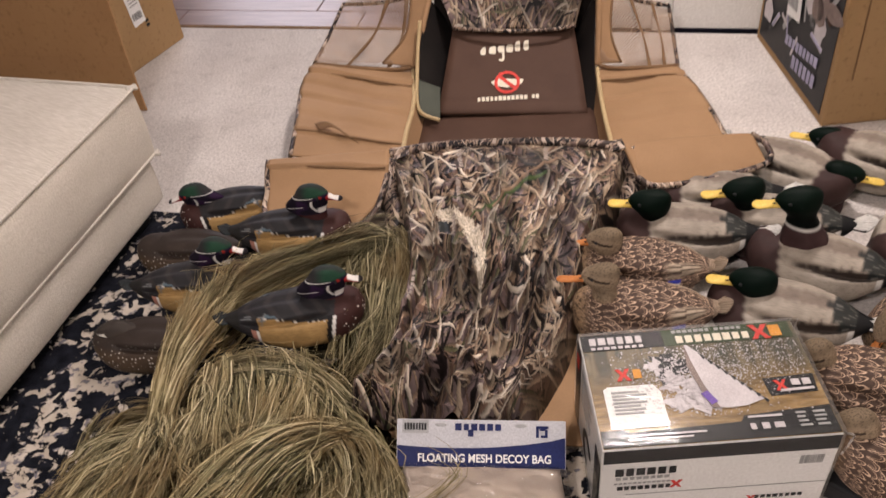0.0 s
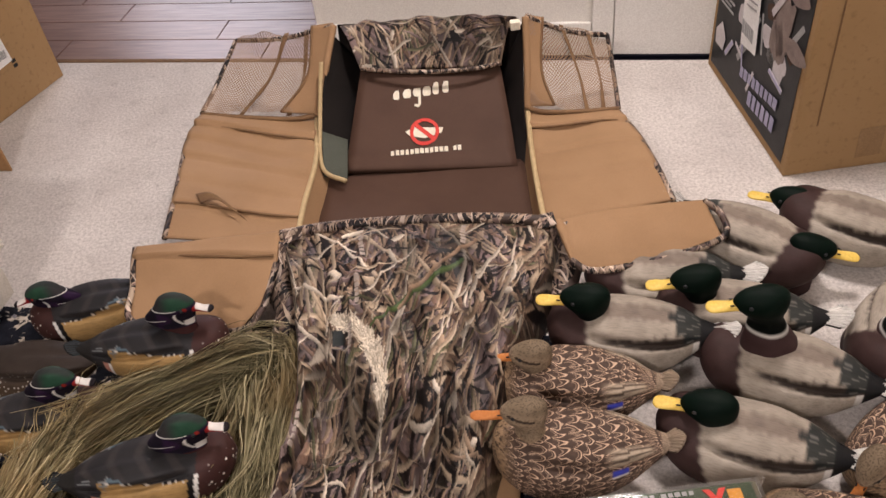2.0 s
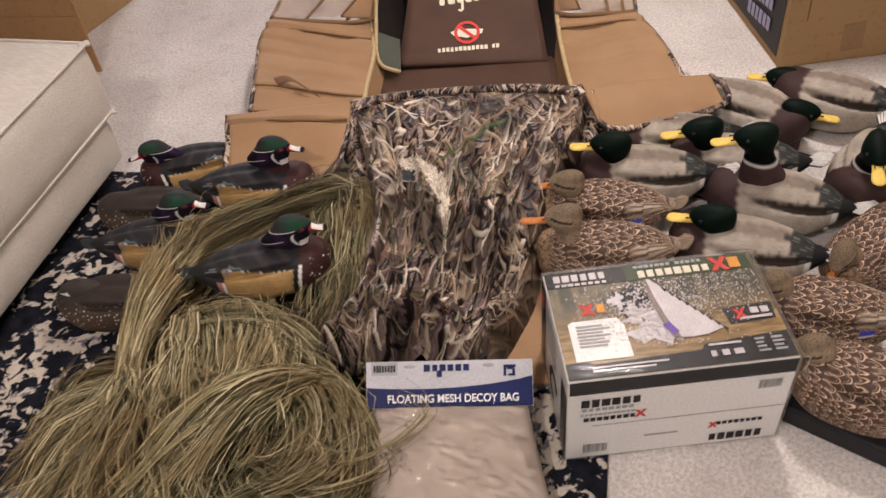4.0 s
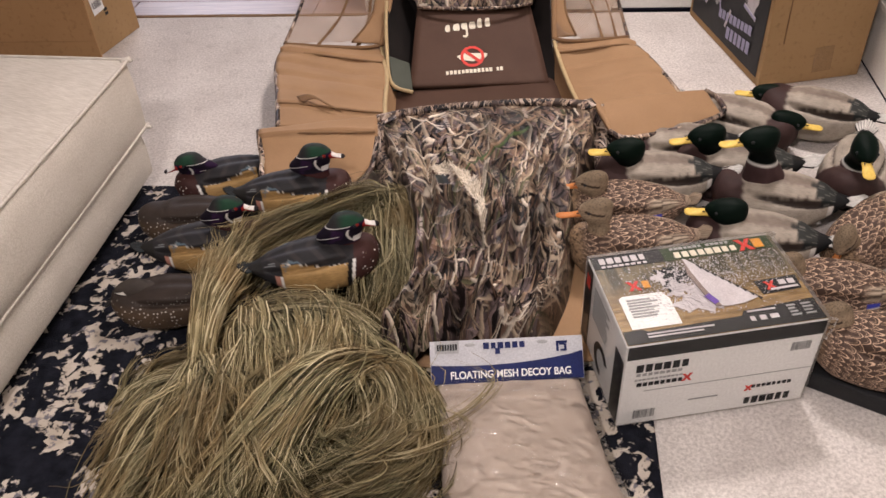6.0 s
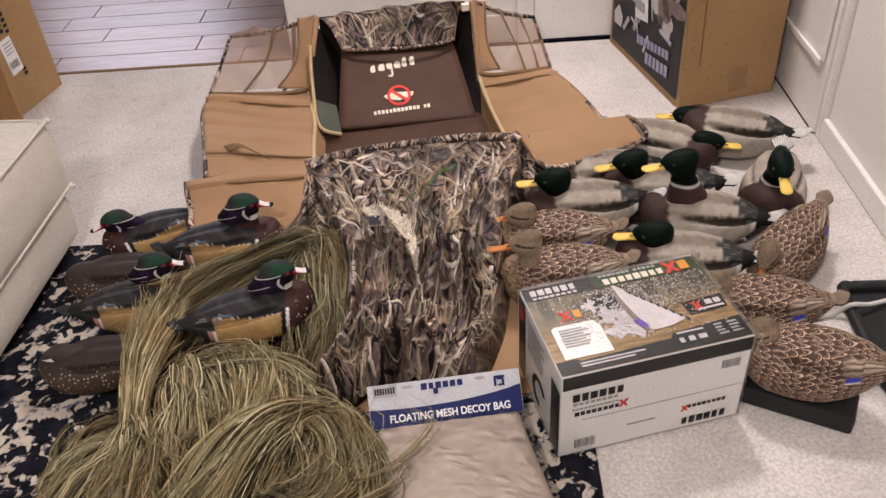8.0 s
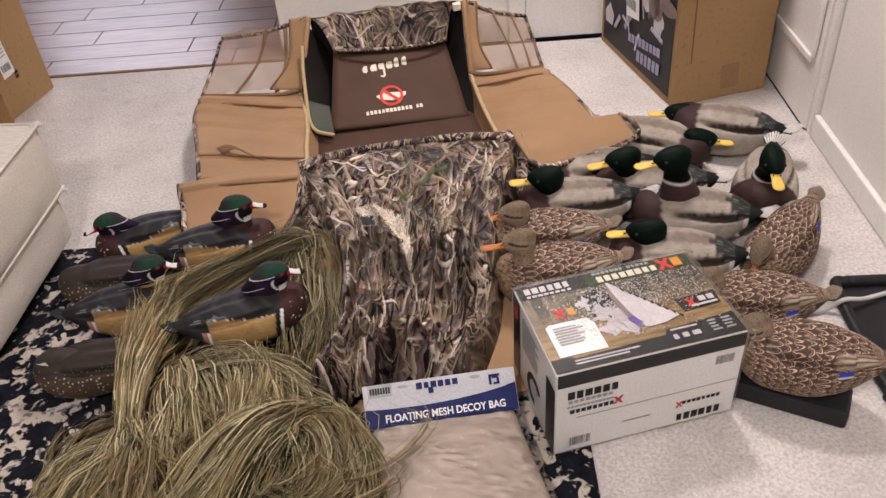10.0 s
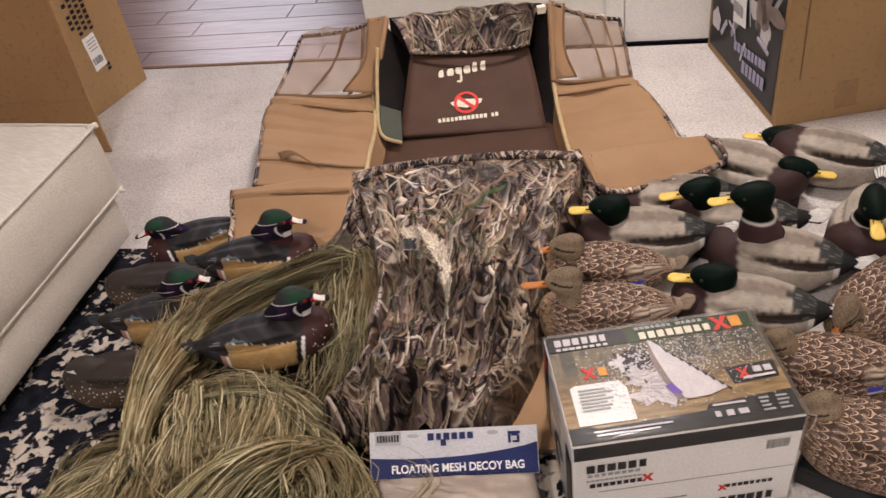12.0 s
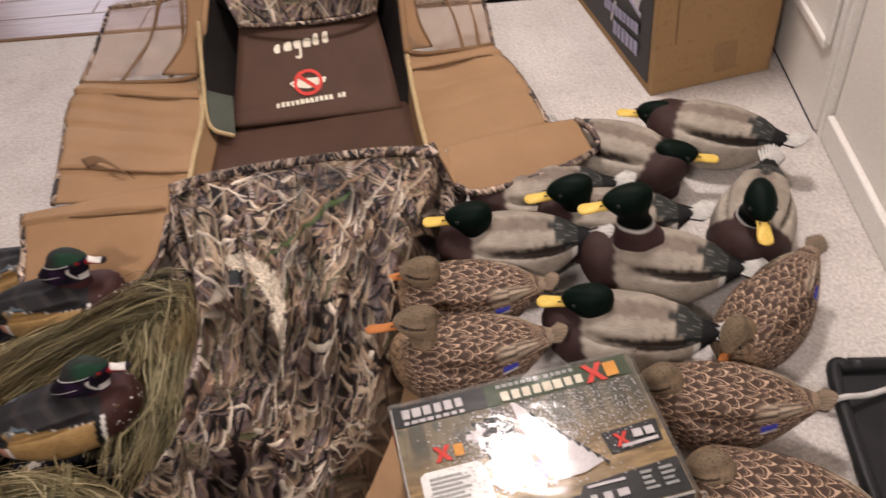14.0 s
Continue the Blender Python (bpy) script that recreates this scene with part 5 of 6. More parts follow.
def decoy_bag():
    """A folded mesh bag in a clear sleeve with a printed header card."""
    ob = thing("packaged_decoy_bag", None, Matrix.Identity(4), "brown mesh decoy bag in a clear plastic sleeve with header card", "packaged bag")
    nu, nv = 40, 50
    tl, tr = Vector((-0.206, 0.102, 0.086)), Vector((0.102, 0.086, 0.066))
    bl, br = Vector((-0.245, -0.30, 0.012)), Vector((0.136, -0.29, 0.012))

    def pillow(name, material, grow, lift, wob):
        top, low = [], []
        for i in range(nu):
            for j in range(nv):
                u, v = i / (nu - 1), j / (nv - 1)
                a = tl.lerp(bl, u)
                b = tr.lerp(br, u)
                p = a.lerp(b, 0.5 + (v - 0.5) * grow)
                floor = 0.013
                base = max(floor + 0.002, p.z * (1 - u) ** 1.5)
                h = 0.055 * (4 * v * (1 - v)) ** 0.35 * min(1.0, u * 5 + 0.2)
                r = lumps((p.x, p.y * 1.6, 0), 16, wob, 3.0) + lumps((p.x, p.y, 0), 45, wob * 0.5, 1.0)
                top.append((p.x, p.y, base + h + lift + r * min(1, 8 * min(v, 1 - v))))
                low.append((p.x, p.y, base * 0.9 + 0.0005))
        n = nu * nv
        faces = []
        for i in range(nu - 1):
            for j in range(nv - 1):
                q = (i * nv + j, (i + 1) * nv + j, (i + 1) * nv + j + 1, i * nv + j + 1)
                faces += [q, tuple(n + k for k in q[::-1])]
        return mesh_from(name, top + low, faces, material)

    part("mesh_cloth", pillow("mesh_cloth", MESHBAG, 0.93, 0.0, 0.005), ob, "folded brown mesh cloth")
    part("sleeve", pillow("sleeve", CLEAR, 1.0, 0.006, 0.008), ob, "crinkled clear plastic sleeve")
    h0, h1 = Vector((-0.212, 0.163, 0.153)), Vector((0.110, 0.142, 0.120))
    l0, l1 = Vector((-0.205, 0.100, 0.095)), Vector((0.101, 0.083, 0.074))
    f = face_frame(h0.lerp(l0, 1.0), l1 - l0, h0 - l0)
    w, h = (l1 - l0).length, (h0 - l0).length
    part("header_card", plates("header_card", f, [(w / 2, h / 2, w, h, 0)], SILVERPRINT, 0.0, 0.0012), ob, "silver header card")
    blue = [(0.001, 0.001), (w - 0.001, 0.001), (w - 0.001, 0.056)]
    blue += [(w * (1 - k / 12), 0.033 + 0.022 * (1 - k / 12) ** 3 + 0.006 * (k / 12) ** 4) for k in range(1, 12)] + [(0.001, 0.039)]
    part("card_band", poly_plate("card_band", f, [blue], BLUEPRINT, 0.0022), ob, "dark blue card band")
    part("lettering", lettering("lettering", "FLOATING MESH DECOY BAG", f @ pose(w * 0.52, 0.0165, 0.003), 0.0205, WHITEPRINT, 0.88), ob, "white lettering")
    rng = random.Random(2)
    part("print", plates("print", f, glyphs(0.105, 0.073, 0.013, 6, 0.0145, rng) + [(0.135, 0.062, 0.010, 0.012, 0)], BLUEPRINT, 0.0020), ob, "blue bars of lettering")
    part("print", plates("print", f, [(0.034, 0.073, 0.048, 0.024, 0)], GREYPRINT, 0.0020), ob)
    part("print", plates("print", f, glyphs(0.013, 0.073, 0.013, 8, 0.0052, rng), BLACKPRINT, 0.0030), ob)
    part("print", plates("print", f, [(0.265, 0.074, 0.022, 0.005, 0), (0.256, 0.066, 0.005, 0.020, 0), (0.272, 0.063, 0.005, 0.014, 0), (0.266, 0.070, 0.012, 0.004, 0), (0.268, 0.058, 0.012, 0.004, 0)], BLUEPRINT, 0.0020), ob)
    for x in (0.080, 0.226):
        part("hang_slot", poly_plate("hang_slot", f, [[(x + 0.011 * math.cos(a), 0.076 + 0.0035 * math.sin(a)) for a in np.linspace(0, 6.0, 14)]], GREYPRINT, 0.0020), ob)


decoy_bag()


# --- decoys ---
def loft(name, rings, material, colours, uv=None, cap=True):
    nu, nv = len(rings), len(rings[0])
    verts = [p for r in rings for p in r]
    faces = []
    for i in range(nu - 1):
        for j in range(nv):
            k = (j + 1) % nv
            faces.append((i * nv + j, i * nv + k, (i + 1) * nv + k, (i + 1) * nv + j))
    if cap:
        faces += [tuple(range(nv))[::-1], tuple(range((nu - 1) * nv, nu * nv))]
    me = mesh_from(name, verts, faces, material)
    a = me.attributes.new("Col", "FLOAT_COLOR", "POINT")
    a.data.foreach_set("color", np.array(colours, np.float32).ravel())
    if uv:
        layer = me.uv_layers.new(name="UVMap")
        flat = [c for r in uv for c in r]
        for loop in me.loops:
            layer.data[loop.index].uv = flat[loop.vertex_index]
    return me


def ease(x, a, b):
    t = max(0.0, min(1.0, (x - a) / (b - a)))
    return t * t * (3 - 2 * t)


def blend(c, d, k):
    return tuple(p + (q - p) * k for p, q in zip(c, d))


# place along, half width, top, bottom
MALLARD = [(0.0, 0.006, 0.104, 0.098), (0.05, 0.017, 0.106, 0.086), (0.14, 0.034, 0.110, 0.058), (0.28, 0.057, 0.119, 0.020), (0.45, 0.075, 0.123, 0.002), (0.62, 0.079, 0.120, 0.001), (0.78, 0.072, 0.116, 0.004), (0.89, 0.058, 0.117, 0.020), (0.965, 0.035, 0.108, 0.042), (1.0, 0.006, 0.084, 0.066)]


def body_rings(length, scale, nu, nv, wing=1.0):
    k = catmull(MALLARD, nu)
    rings, info = [], []
    for s, w, top, bot in k:
        r, q = [], []
        mid, half = (top + bot) / 2, (top - bot) / 2
        mid = bot + half * 0.9
        for j in range(nv):
            a = 2 * math.pi * j / nv
            c, d = math.cos(a), math.sin(a)
            y = w * math.copysign(abs(c) ** 0.90, c)
            z = mid + (top - mid) * abs(d) ** 1.0 if d > 0 else mid - (mid - bot) * abs(d) ** 0.75
            lift = math.degrees(math.asin(max(-1, min(1, d))))
            edge = 46 + 24 * (s - 0.45)
            on = ease(lift, edge - 4, edge + 4) * ease(s, 0.10, 0.22) * (1 - ease(s, 0.66, 0.78)) * wing
            groove = math.exp(-(((lift - edge + 4) / 6) ** 2)) * ease(s, 0.12, 0.25) * (1 - ease(s, 0.66, 0.78)) * wing
            y *= 1 + 0.09 * on - 0.15 * groove
            z += 0.006 * on - 0.011 * groove - 0.005 * wing * math.exp(-((c / 0.12) ** 2)) * (d > 0) * ease(s, 0.1, 0.3) * (1 - ease(s, 0.55, 0.7))
            p = Vector(((s - 0.5) * length, y * scale, z * scale))
            p += Vector((0, 0, 1)) * lumps(p, 30, 0.0015)
            r.append(p)
            q.append((s, lift, j / nv))
        rings.append(r)
        info.append(q)
    return rings, info


def drake_colour(s, lift, v):
    flank, scap, brown, dark, black, white = (0.41, 0.360, 0.300), (0.38, 0.330, 0.272), (0.050, 0.027, 0.025), (0.036, 0.025, 0.021), (0.011, 0.011, 0.012), (0.70, 0.68, 0.64)
    wob = 1.6 * math.sin(s * 61 + lift * 0.09) + 1.1 * math.sin(s * 133)
    mid = 43 + 24 * (s - 0.45)
    half = 3.4 + 6.5 * (1 - ease(s, 0.22, 0.60))
    c = blend(flank, scap, ease(lift, mid, mid + 4))
    # brown back between the pale shoulder feathers
    c = blend(c, (0.190, 0.148, 0.120), 0.8 * ease(lift + wob, 72 + 6 * ease(s, 0.4, 0.7), 84))
    # dark streak of painted crease shade under the shoulder feathers, broadening to the rear
    c = blend(c, dark, 0.95 * (1 - ease(abs(lift + 0.35 * wob - mid), half * 0.85, half * 1.1 + 0.8)) * (1 - ease(s, 0.60, 0.70)))
    c = blend(c, (0.085, 0.062, 0.052), 0.6 * ease(math.sin(s * 105), 0.2, 0.9) * ease(lift, mid + half - 2, mid + half + 2) * (1 - ease(lift, mid + half + 5, mid + half + 12)) * (1 - ease(s, 0.34, 0.46)))
    # folded wing tips, black with a green sheen and pale feather edges
    wing = ease(lift, 30, 40) * (1 - ease(s, 0.21 + 0.0016 * max(0, lift - 45) + 0.006 * wob, 0.24 + 0.0016 * max(0, lift - 45) + 0.006 * wob))
    c = blend(c, (0.018, 0.023, 0.023), 0.95 * wing)
    if math.sin(lift * 0.62 + s * 20) > 0.93 and wing > 0.8 and s > 0.11:
        c = (0.13, 0.125, 0.115)
    edge = 0.740 + 0.0016 * (lift - 30) * (lift < 30) + 0.0006 * max(0, lift - 30) + 0.007 * math.sin(lift * 0.35)
    c = blend(c, brown, ease(s, edge - 0.018, edge + 0.018))
    c = blend(c, white, ease(s, 0.120, 0.128) * (1 - ease(s, 0.150, 0.158)) * (1 - ease(lift, 24, 30)))
    c = blend(c, black, (1 - ease(s, 0.118, 0.126)))
    return (*c, 1.0)


def hen_colour(s, lift, v):
    c, a = (0.17, 0.112, 0.07), 1.0
    # long buff wing feathers over the rump, blue patch with white bars
    pale = ease(lift, 34, 42) * (1 - ease(lift, 58, 70)) * ease(s, 0.10, 0.16) * (1 - ease(s, 0.30, 0.40))
    if pale > 0:
        c, a = ((0.44, 0.36, 0.27) if math.sin(lift * 0.55 + s * 16) > -0.45 else (0.07, 0.048, 0.035)), 1 - pale
    if 0.25 < s < 0.34 and 18 < lift < 33:
        c, a = ((0.035, 0.045, 0.33) if 22 < lift < 30 else (0.60, 0.58, 0.55)), 0.0
    if s < 0.08:
        c, a = (0.34, 0.265, 0.19), 0.5
    k = noise.noise(Vector((s * 70, lift * 0.35, v * 40)))
    m = ease(s, 0.84, 0.93)
    breast = blend((0.30, 0.200, 0.115), (0.060, 0.040, 0.026), ease(k, 0.04, 0.26))
    return (*blend(c, breast, m), a * (1 - 0.85 * m))


def wood_drake_colour(s, lift, v):
    dark, tan, white, maroon = (0.024, 0.023, 0.025), (0.37, 0.232, 0.092), (0.76, 0.74, 0.70), (0.050, 0.020, 0.018)
    line = 44 - 34 * (s - 0.5) + 1.6 * abs(math.sin(s * 62))
    c = blend(dark, (0.040, 0.036, 0.036), ease(math.sin(s * 40 + lift * 0.08), 0.3, 0.9) * ease(lift, 45, 60))
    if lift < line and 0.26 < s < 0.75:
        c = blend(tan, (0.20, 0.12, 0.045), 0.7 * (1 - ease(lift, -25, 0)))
    if line <= lift < line + 2.0 and 0.30 < s < 0.74:
        c = (0.60, 0.56, 0.50) if math.sin(s * 62 * 2.6) > 0.0 else (0.010, 0.010, 0.011)
    # blue wing patch with a white edge, and the pale lines of the folded wing
    if 0.30 < s < 0.40 and line + 4 < lift < line + 11 - 90 * abs(s - 0.35):
        c = (0.10, 0.145, 0.175)
    if s < 0.32 and (abs(lift - 52 + 30 * (s - 0.2)) < 1.3 or abs(lift - 60 + 40 * (s - 0.2)) < 1.1) and s > 0.14:
        c = (0.20, 0.21, 0.215)
    if abs(s - 0.30 - 0.0016 * (lift - 50)) < 0.006 and 38 < lift < 64:
        c = (0.20, 0.21, 0.21)
    if 0.21 < s <= 0.262 and lift < 22:
        c = white if s > 0.245 else (0.42, 0.20, 0.15)
    a = 0.0
    edge = 0.752 + 0.0007 * max(0, lift)
    if s > edge:
        c, a = maroon, ease(s, edge + 0.06, edge + 0.11) * (1 - ease(lift, 50, 70))
    if edge - 0.008 < s < edge + 0.016 and lift < 44:
        c, a = white, 0.0
    elif edge - 0.044 < s <= edge - 0.008 and lift < 48:
        c = (0.010, 0.009, 0.010)
    if s < 0.13:
        c = (0.018, 0.017, 0.016)
    return (*c, a)


def wood_hen_colour(s, lift, v):
    c = blend((0.075, 0.050, 0.032), (0.040, 0.030, 0.025), ease(lift, 20, 50))
    if lift < -25:
        c = (0.5, 0.43, 0.33)
    return (*c, 0.45 * (1 - ease(lift, 35, 60)) * ease(s, 0.3, 0.4))


# height, centre ahead, half length, half width
HEAD = [(-0.150, -0.040, 0.072, 0.064), (-0.090, -0.026, 0.055, 0.048), (-0.050, -0.014, 0.043, 0.038), (-0.022, -0.006, 0.034, 0.030), (0.002, 0.000, 0.0285, 0.0255), (0.018, 0.007, 0.034, 0.0265), (0.034, 0.013, 0.043, 0.0295), (0.050, 0.013, 0.0435, 0.0285), (0.064, 0.008, 0.036, 0.0235), (0.073, 0.002, 0.022, 0.015), (0.077, 0.0, 0.005, 0.004)]
CREST = [(-0.085, -0.014, 0.046, 0.042), (-0.045, -0.010, 0.038, 0.032), (-0.022, -0.016, 0.042, 0.025), (-0.004, -0.030, 0.058, 0.0210), (0.014, -0.028, 0.063, 0.0235), (0.030, -0.017, 0.0575, 0.0270), (0.046, -0.006, 0.0505, 0.0275), (0.060, -0.005, 0.042, 0.0235), (0.071, -0.006, 0.028, 0.016), (0.075, -0.006, 0.006, 0.005)]


def head_mesh(keys, colour, material, nu=40, nv=40):
    k = catmull(keys, nu)
    rings, cols = [], []
    for z, cx, rx, ry in k:
        r = []
        for j in range(nv):
            a = 2 * math.pi * j / nv
            x = cx + max(rx, 0.001) * math.cos(a)
            y = max(ry, 0.001) * math.sin(a) * (1 - 0.18 * max(0, math.cos(a)))
            r.append(Vector((x, y, z)))
            cols.append(colour(x, y, z, math.degrees(a)))
        rings.append(r)
    return loft("head", rings, material, cols)


def drake_head(x, y, z, a):
    c = blend((0.0015, 0.003, 0.0025), (0.002, 0.007, 0.0045), ease(z, 0.0, 0.05))
    if z < -0.024:
        c = (0.060, 0.034, 0.034)
    elif z < -0.018:
        c = (0.66, 0.64, 0.6)
    return (*c, 0)


def hen_head(x, y, z, a):
    c = blend((0.31, 0.235, 0.160), (0.20, 0.150, 0.100), ease(z, 0.050, 0.066))
    if abs(z - 0.046 - 0.12 * (x - 0.01)) < 0.0030 and abs(y) > 0.017 and x > -0.006:
        c = (0.060, 0.042, 0.030)
    k = noise.noise(Vector((x * 330, y * 330, z * 330)))
    c = blend(c, (0.045, 0.030, 0.022), 0.55 * ease(k, 0.0, 0.4))
    low = blend((0.30, 0.200, 0.115), (0.070, 0.046, 0.030), 0.8 * ease(k, 0.02, 0.35))
    return (*blend(c, low, ease(-z, 0.0, 0.03)), 0)


def wood_head(x, y, z, a):
    green, violet, white, dark = (0.022, 0.062, 0.038), (0.045, 0.028, 0.040), (0.74, 0.72, 0.69), (0.013, 0.010, 0.018)
    ab = abs(y)
    c = blend(dark, (0.030, 0.014, 0.042), ease(noise.noise(Vector((x * 30, y * 30, z * 30))), -0.1, 0.3))
    top = 0.046 + 0.10 * x
    cap = blend(green, violet, 0.75 * ease(-x, 0.006, 0.042))
    cap = blend(cap, (0.034, 0.036, 0.036), 0.85 * (1 - ease(ab, 0.006, 0.016)) * ease(z, 0.050, 0.062))
    c = blend(c, cap, ease(z, top - 0.003, top + 0.003))
    # white lines along the crest
    if abs(z - top) < 0.0009 and x < 0.004:
        c = white
    if abs(z - (0.022 + 0.16 * x)) < 0.0009 and x < -0.030:
        c = white
    # white throat with a bridle up the cheek
    if -0.008 < z < 0.006 + 0.12 * x and x > 0.006 and ab > 0.002:
        c = white
    bow = -0.022 + 20 * (z - 0.020) ** 2
    if abs(x - 0.014 - bow) < 0.0034 and -0.004 < z < 0.036:
        c = white
    if (x - 0.022) ** 2 + (z - 0.043) ** 2 < 0.0055 ** 2:
        c = (0.30, 0.03, 0.025)
    if z < -0.012:
        c = (0.046, 0.018, 0.018)
    return (*c, 0)


def wood_hen_head(x, y, z, a):
    c = (0.055, 0.046, 0.040)
    if abs(x - 0.016) < 0.016 and abs(z - 0.052) < 0.009:
        c = (0.66, 0.63, 0.58)
    return (*c, 0)


def bill_mesh(material, size=1.0, paint=None, slim=1.0):
    keys = [(0.034, 0.0150, 0.0165, 0.036), (0.050, 0.0130, 0.0125, 0.034), (0.068, 0.0125, 0.0080, 0.030), (0.088, 0.0145, 0.0060, 0.028), (0.102, 0.0135, 0.0048, 0.0270), (0.109, 0.0055, 0.0025, 0.0265)]
    k = catmull(keys, 22)
    rings, cols = [], []
    for x, w, h, z in k:
        r = []
        for j in range(16):
            a = 2 * math.pi * j / 16
            r.append(Vector((0.04 + (x - 0.04) * size, max(w, 0.001) * 1.15 * slim * math.cos(a) * size ** 0.5, z + h * slim * math.sin(a) * size ** 0.5)))
            cols.append(paint(x, math.sin(a), abs(math.cos(a))) if paint else (1, 1, 1, 1))
        rings.append(r)
    return loft("bill", rings, material, cols)


def wood_bill(x, up, side):
    c = (0.28, 0.02, 0.022)
    if 0.046 < x < 0.090 and up > 0.10:
        c = (0.74, 0.70, 0.66)
    if x >= 0.093 :
        c = (0.016, 0.012, 0.014)
    return (*c, 0)


def bead(name, at, size):
    bm = bmesh.new()
    bmesh.ops.create_uvsphere(bm, u_segments=10, v_segments=8, radius=1, matrix=Matrix.Translation(at) @ Matrix.Diagonal((*size, 1)))
    return bm_mesh(name, bm, BLACKPLASTIC, True)


def tail_mesh(length, scale, colour, reach=0.032):
    """A thin fan of nine overlapping tail feathers in one moulded piece."""
    verts, faces, cols = [], [], []
    each, rows = 6, 6
    cols_n = 9 * each + 1
    for dz in (0.0, 0.004):
        for i in range(rows):
            f = i / (rows - 1)
            for j in range(cols_n):
                k, q = divmod(j, each)
                side = abs(j / (cols_n - 1) - 0.5)
                a = radians(-36 + 72 * j / (cols_n - 1))
                tip = 1 - 0.14 * (q == 0) - 0.05 * (q in (1, each - 1)) - 0.22 * side
                r = 0.035 + (0.014 + reach) * f * (tip if f == 1 else 1)
                x = -length / 2 + 0.052 - r * math.cos(a)
                verts.append((x, r * math.sin(a) * scale * 0.62, (0.101 + dz + 0.0016 * (0 < q < 4) + 0.010 * f - 0.022 * side) * scale))
                cols.append(colour(k, f, q == 0))
    n = rows * cols_n
    for i in range(rows - 1):
        for j in range(cols_n - 1):
            p = (i * cols_n + j, (i + 1) * cols_n + j, (i + 1) * cols_n + j + 1, i * cols_n + j + 1)
            faces += [p, tuple(n + e for e in p[::-1])]
    rim = list(range(cols_n)) + [i * cols_n + cols_n - 1 for i in range(1, rows)] + [(rows - 1) * cols_n + j for j in range(cols_n - 2, -1, -1)] + [i * cols_n for i in range(rows - 2, 0, -1)]
    for e in range(len(rim)):
        p, q = rim[e], rim[(e + 1) % len(rim)]
        faces.append((p, q, n + q, n + p))
    me = mesh_from("tail", verts, faces, PAINTED, False)
    a = me.attributes.new("Col", "FLOAT_COLOR", "POINT")
    a.data.foreach_set("color", np.array(cols, np.float32).ravel())
    return me


def striped(k, f, side):
    return (0.70, 0.68, 0.64, 1) if not side else (0.05, 0.045, 0.042, 1)


def buffy(k, f, side):
    return (0.30, 0.23, 0.165, 1) if not side else (0.08, 0.055, 0.04, 1)


def dusky(k, f, side):
    return (0.02, 0.02, 0.022, 1) if not side else (0.06, 0.08, 0.085, 1)


SHAPES = {}
KINDS = {
    "drake": (0.330, 1.06, drake_colour, PAINTED, striped, HEAD, drake_head, 1.03),
    "hen": (0.310, 1.03, hen_colour, HENFEATHER, buffy, HEAD, hen_head, 0.90),
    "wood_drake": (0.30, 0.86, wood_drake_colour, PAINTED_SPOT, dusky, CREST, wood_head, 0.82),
    "wood_hen": (0.29, 0.84, wood_hen_colour, PAINTED_SPOT, dusky, CREST, wood_hen_head, 0.82),
}


def shapes(kind):
    if kind not in SHAPES:
        length, scale, colour, material, tail, keys, hc, hs = KINDS[kind]
        fine = kind.startswith("wood")
        rings, info = body_rings(length, scale, 150 if fine else 130, 96)
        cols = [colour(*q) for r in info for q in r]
        uv = [[(s, v * 2) for s, l, v in r] for r in info] if kind == "hen" else None
        bill = {"drake": lambda: bill_mesh(YELLOWBILL, 0.86, None, 0.92), "hen": lambda: bill_mesh(ORANGEBILL, 1.06, None, 0.70), "wood_drake": lambda: bill_mesh(PAINTED_SMOOTH, 0.62, wood_bill, 0.95), "wood_hen": lambda: bill_mesh(BLACKPLASTIC, 0.66)}[kind]()
        SHAPES[kind] = dict(body=loft("body", rings, material, cols, uv), head=head_mesh(keys, hc, PAINTED_SMOOTH, 150 if fine else 40 if kind == "drake" else 110, 120 if fine else 40 if kind == "drake" else 90), bill=bill, tail=tail_mesh(length, scale, tail, 0.036 if kind == "drake" else 0.018), nostril=[bead("nostril", (0.060, 0.0080 * e, 0.0395), (0.004, 0.0016, 0.0016)) for e in (1, -1)], eye=[bead("eye", (0.034, 0.0225 * e, 0.048) if not fine else (0.016, 0.0250 * e, 0.043), (0.0042, 0.0035, 0.0042)) for e in (1, -1)])
    return SHAPES[kind]


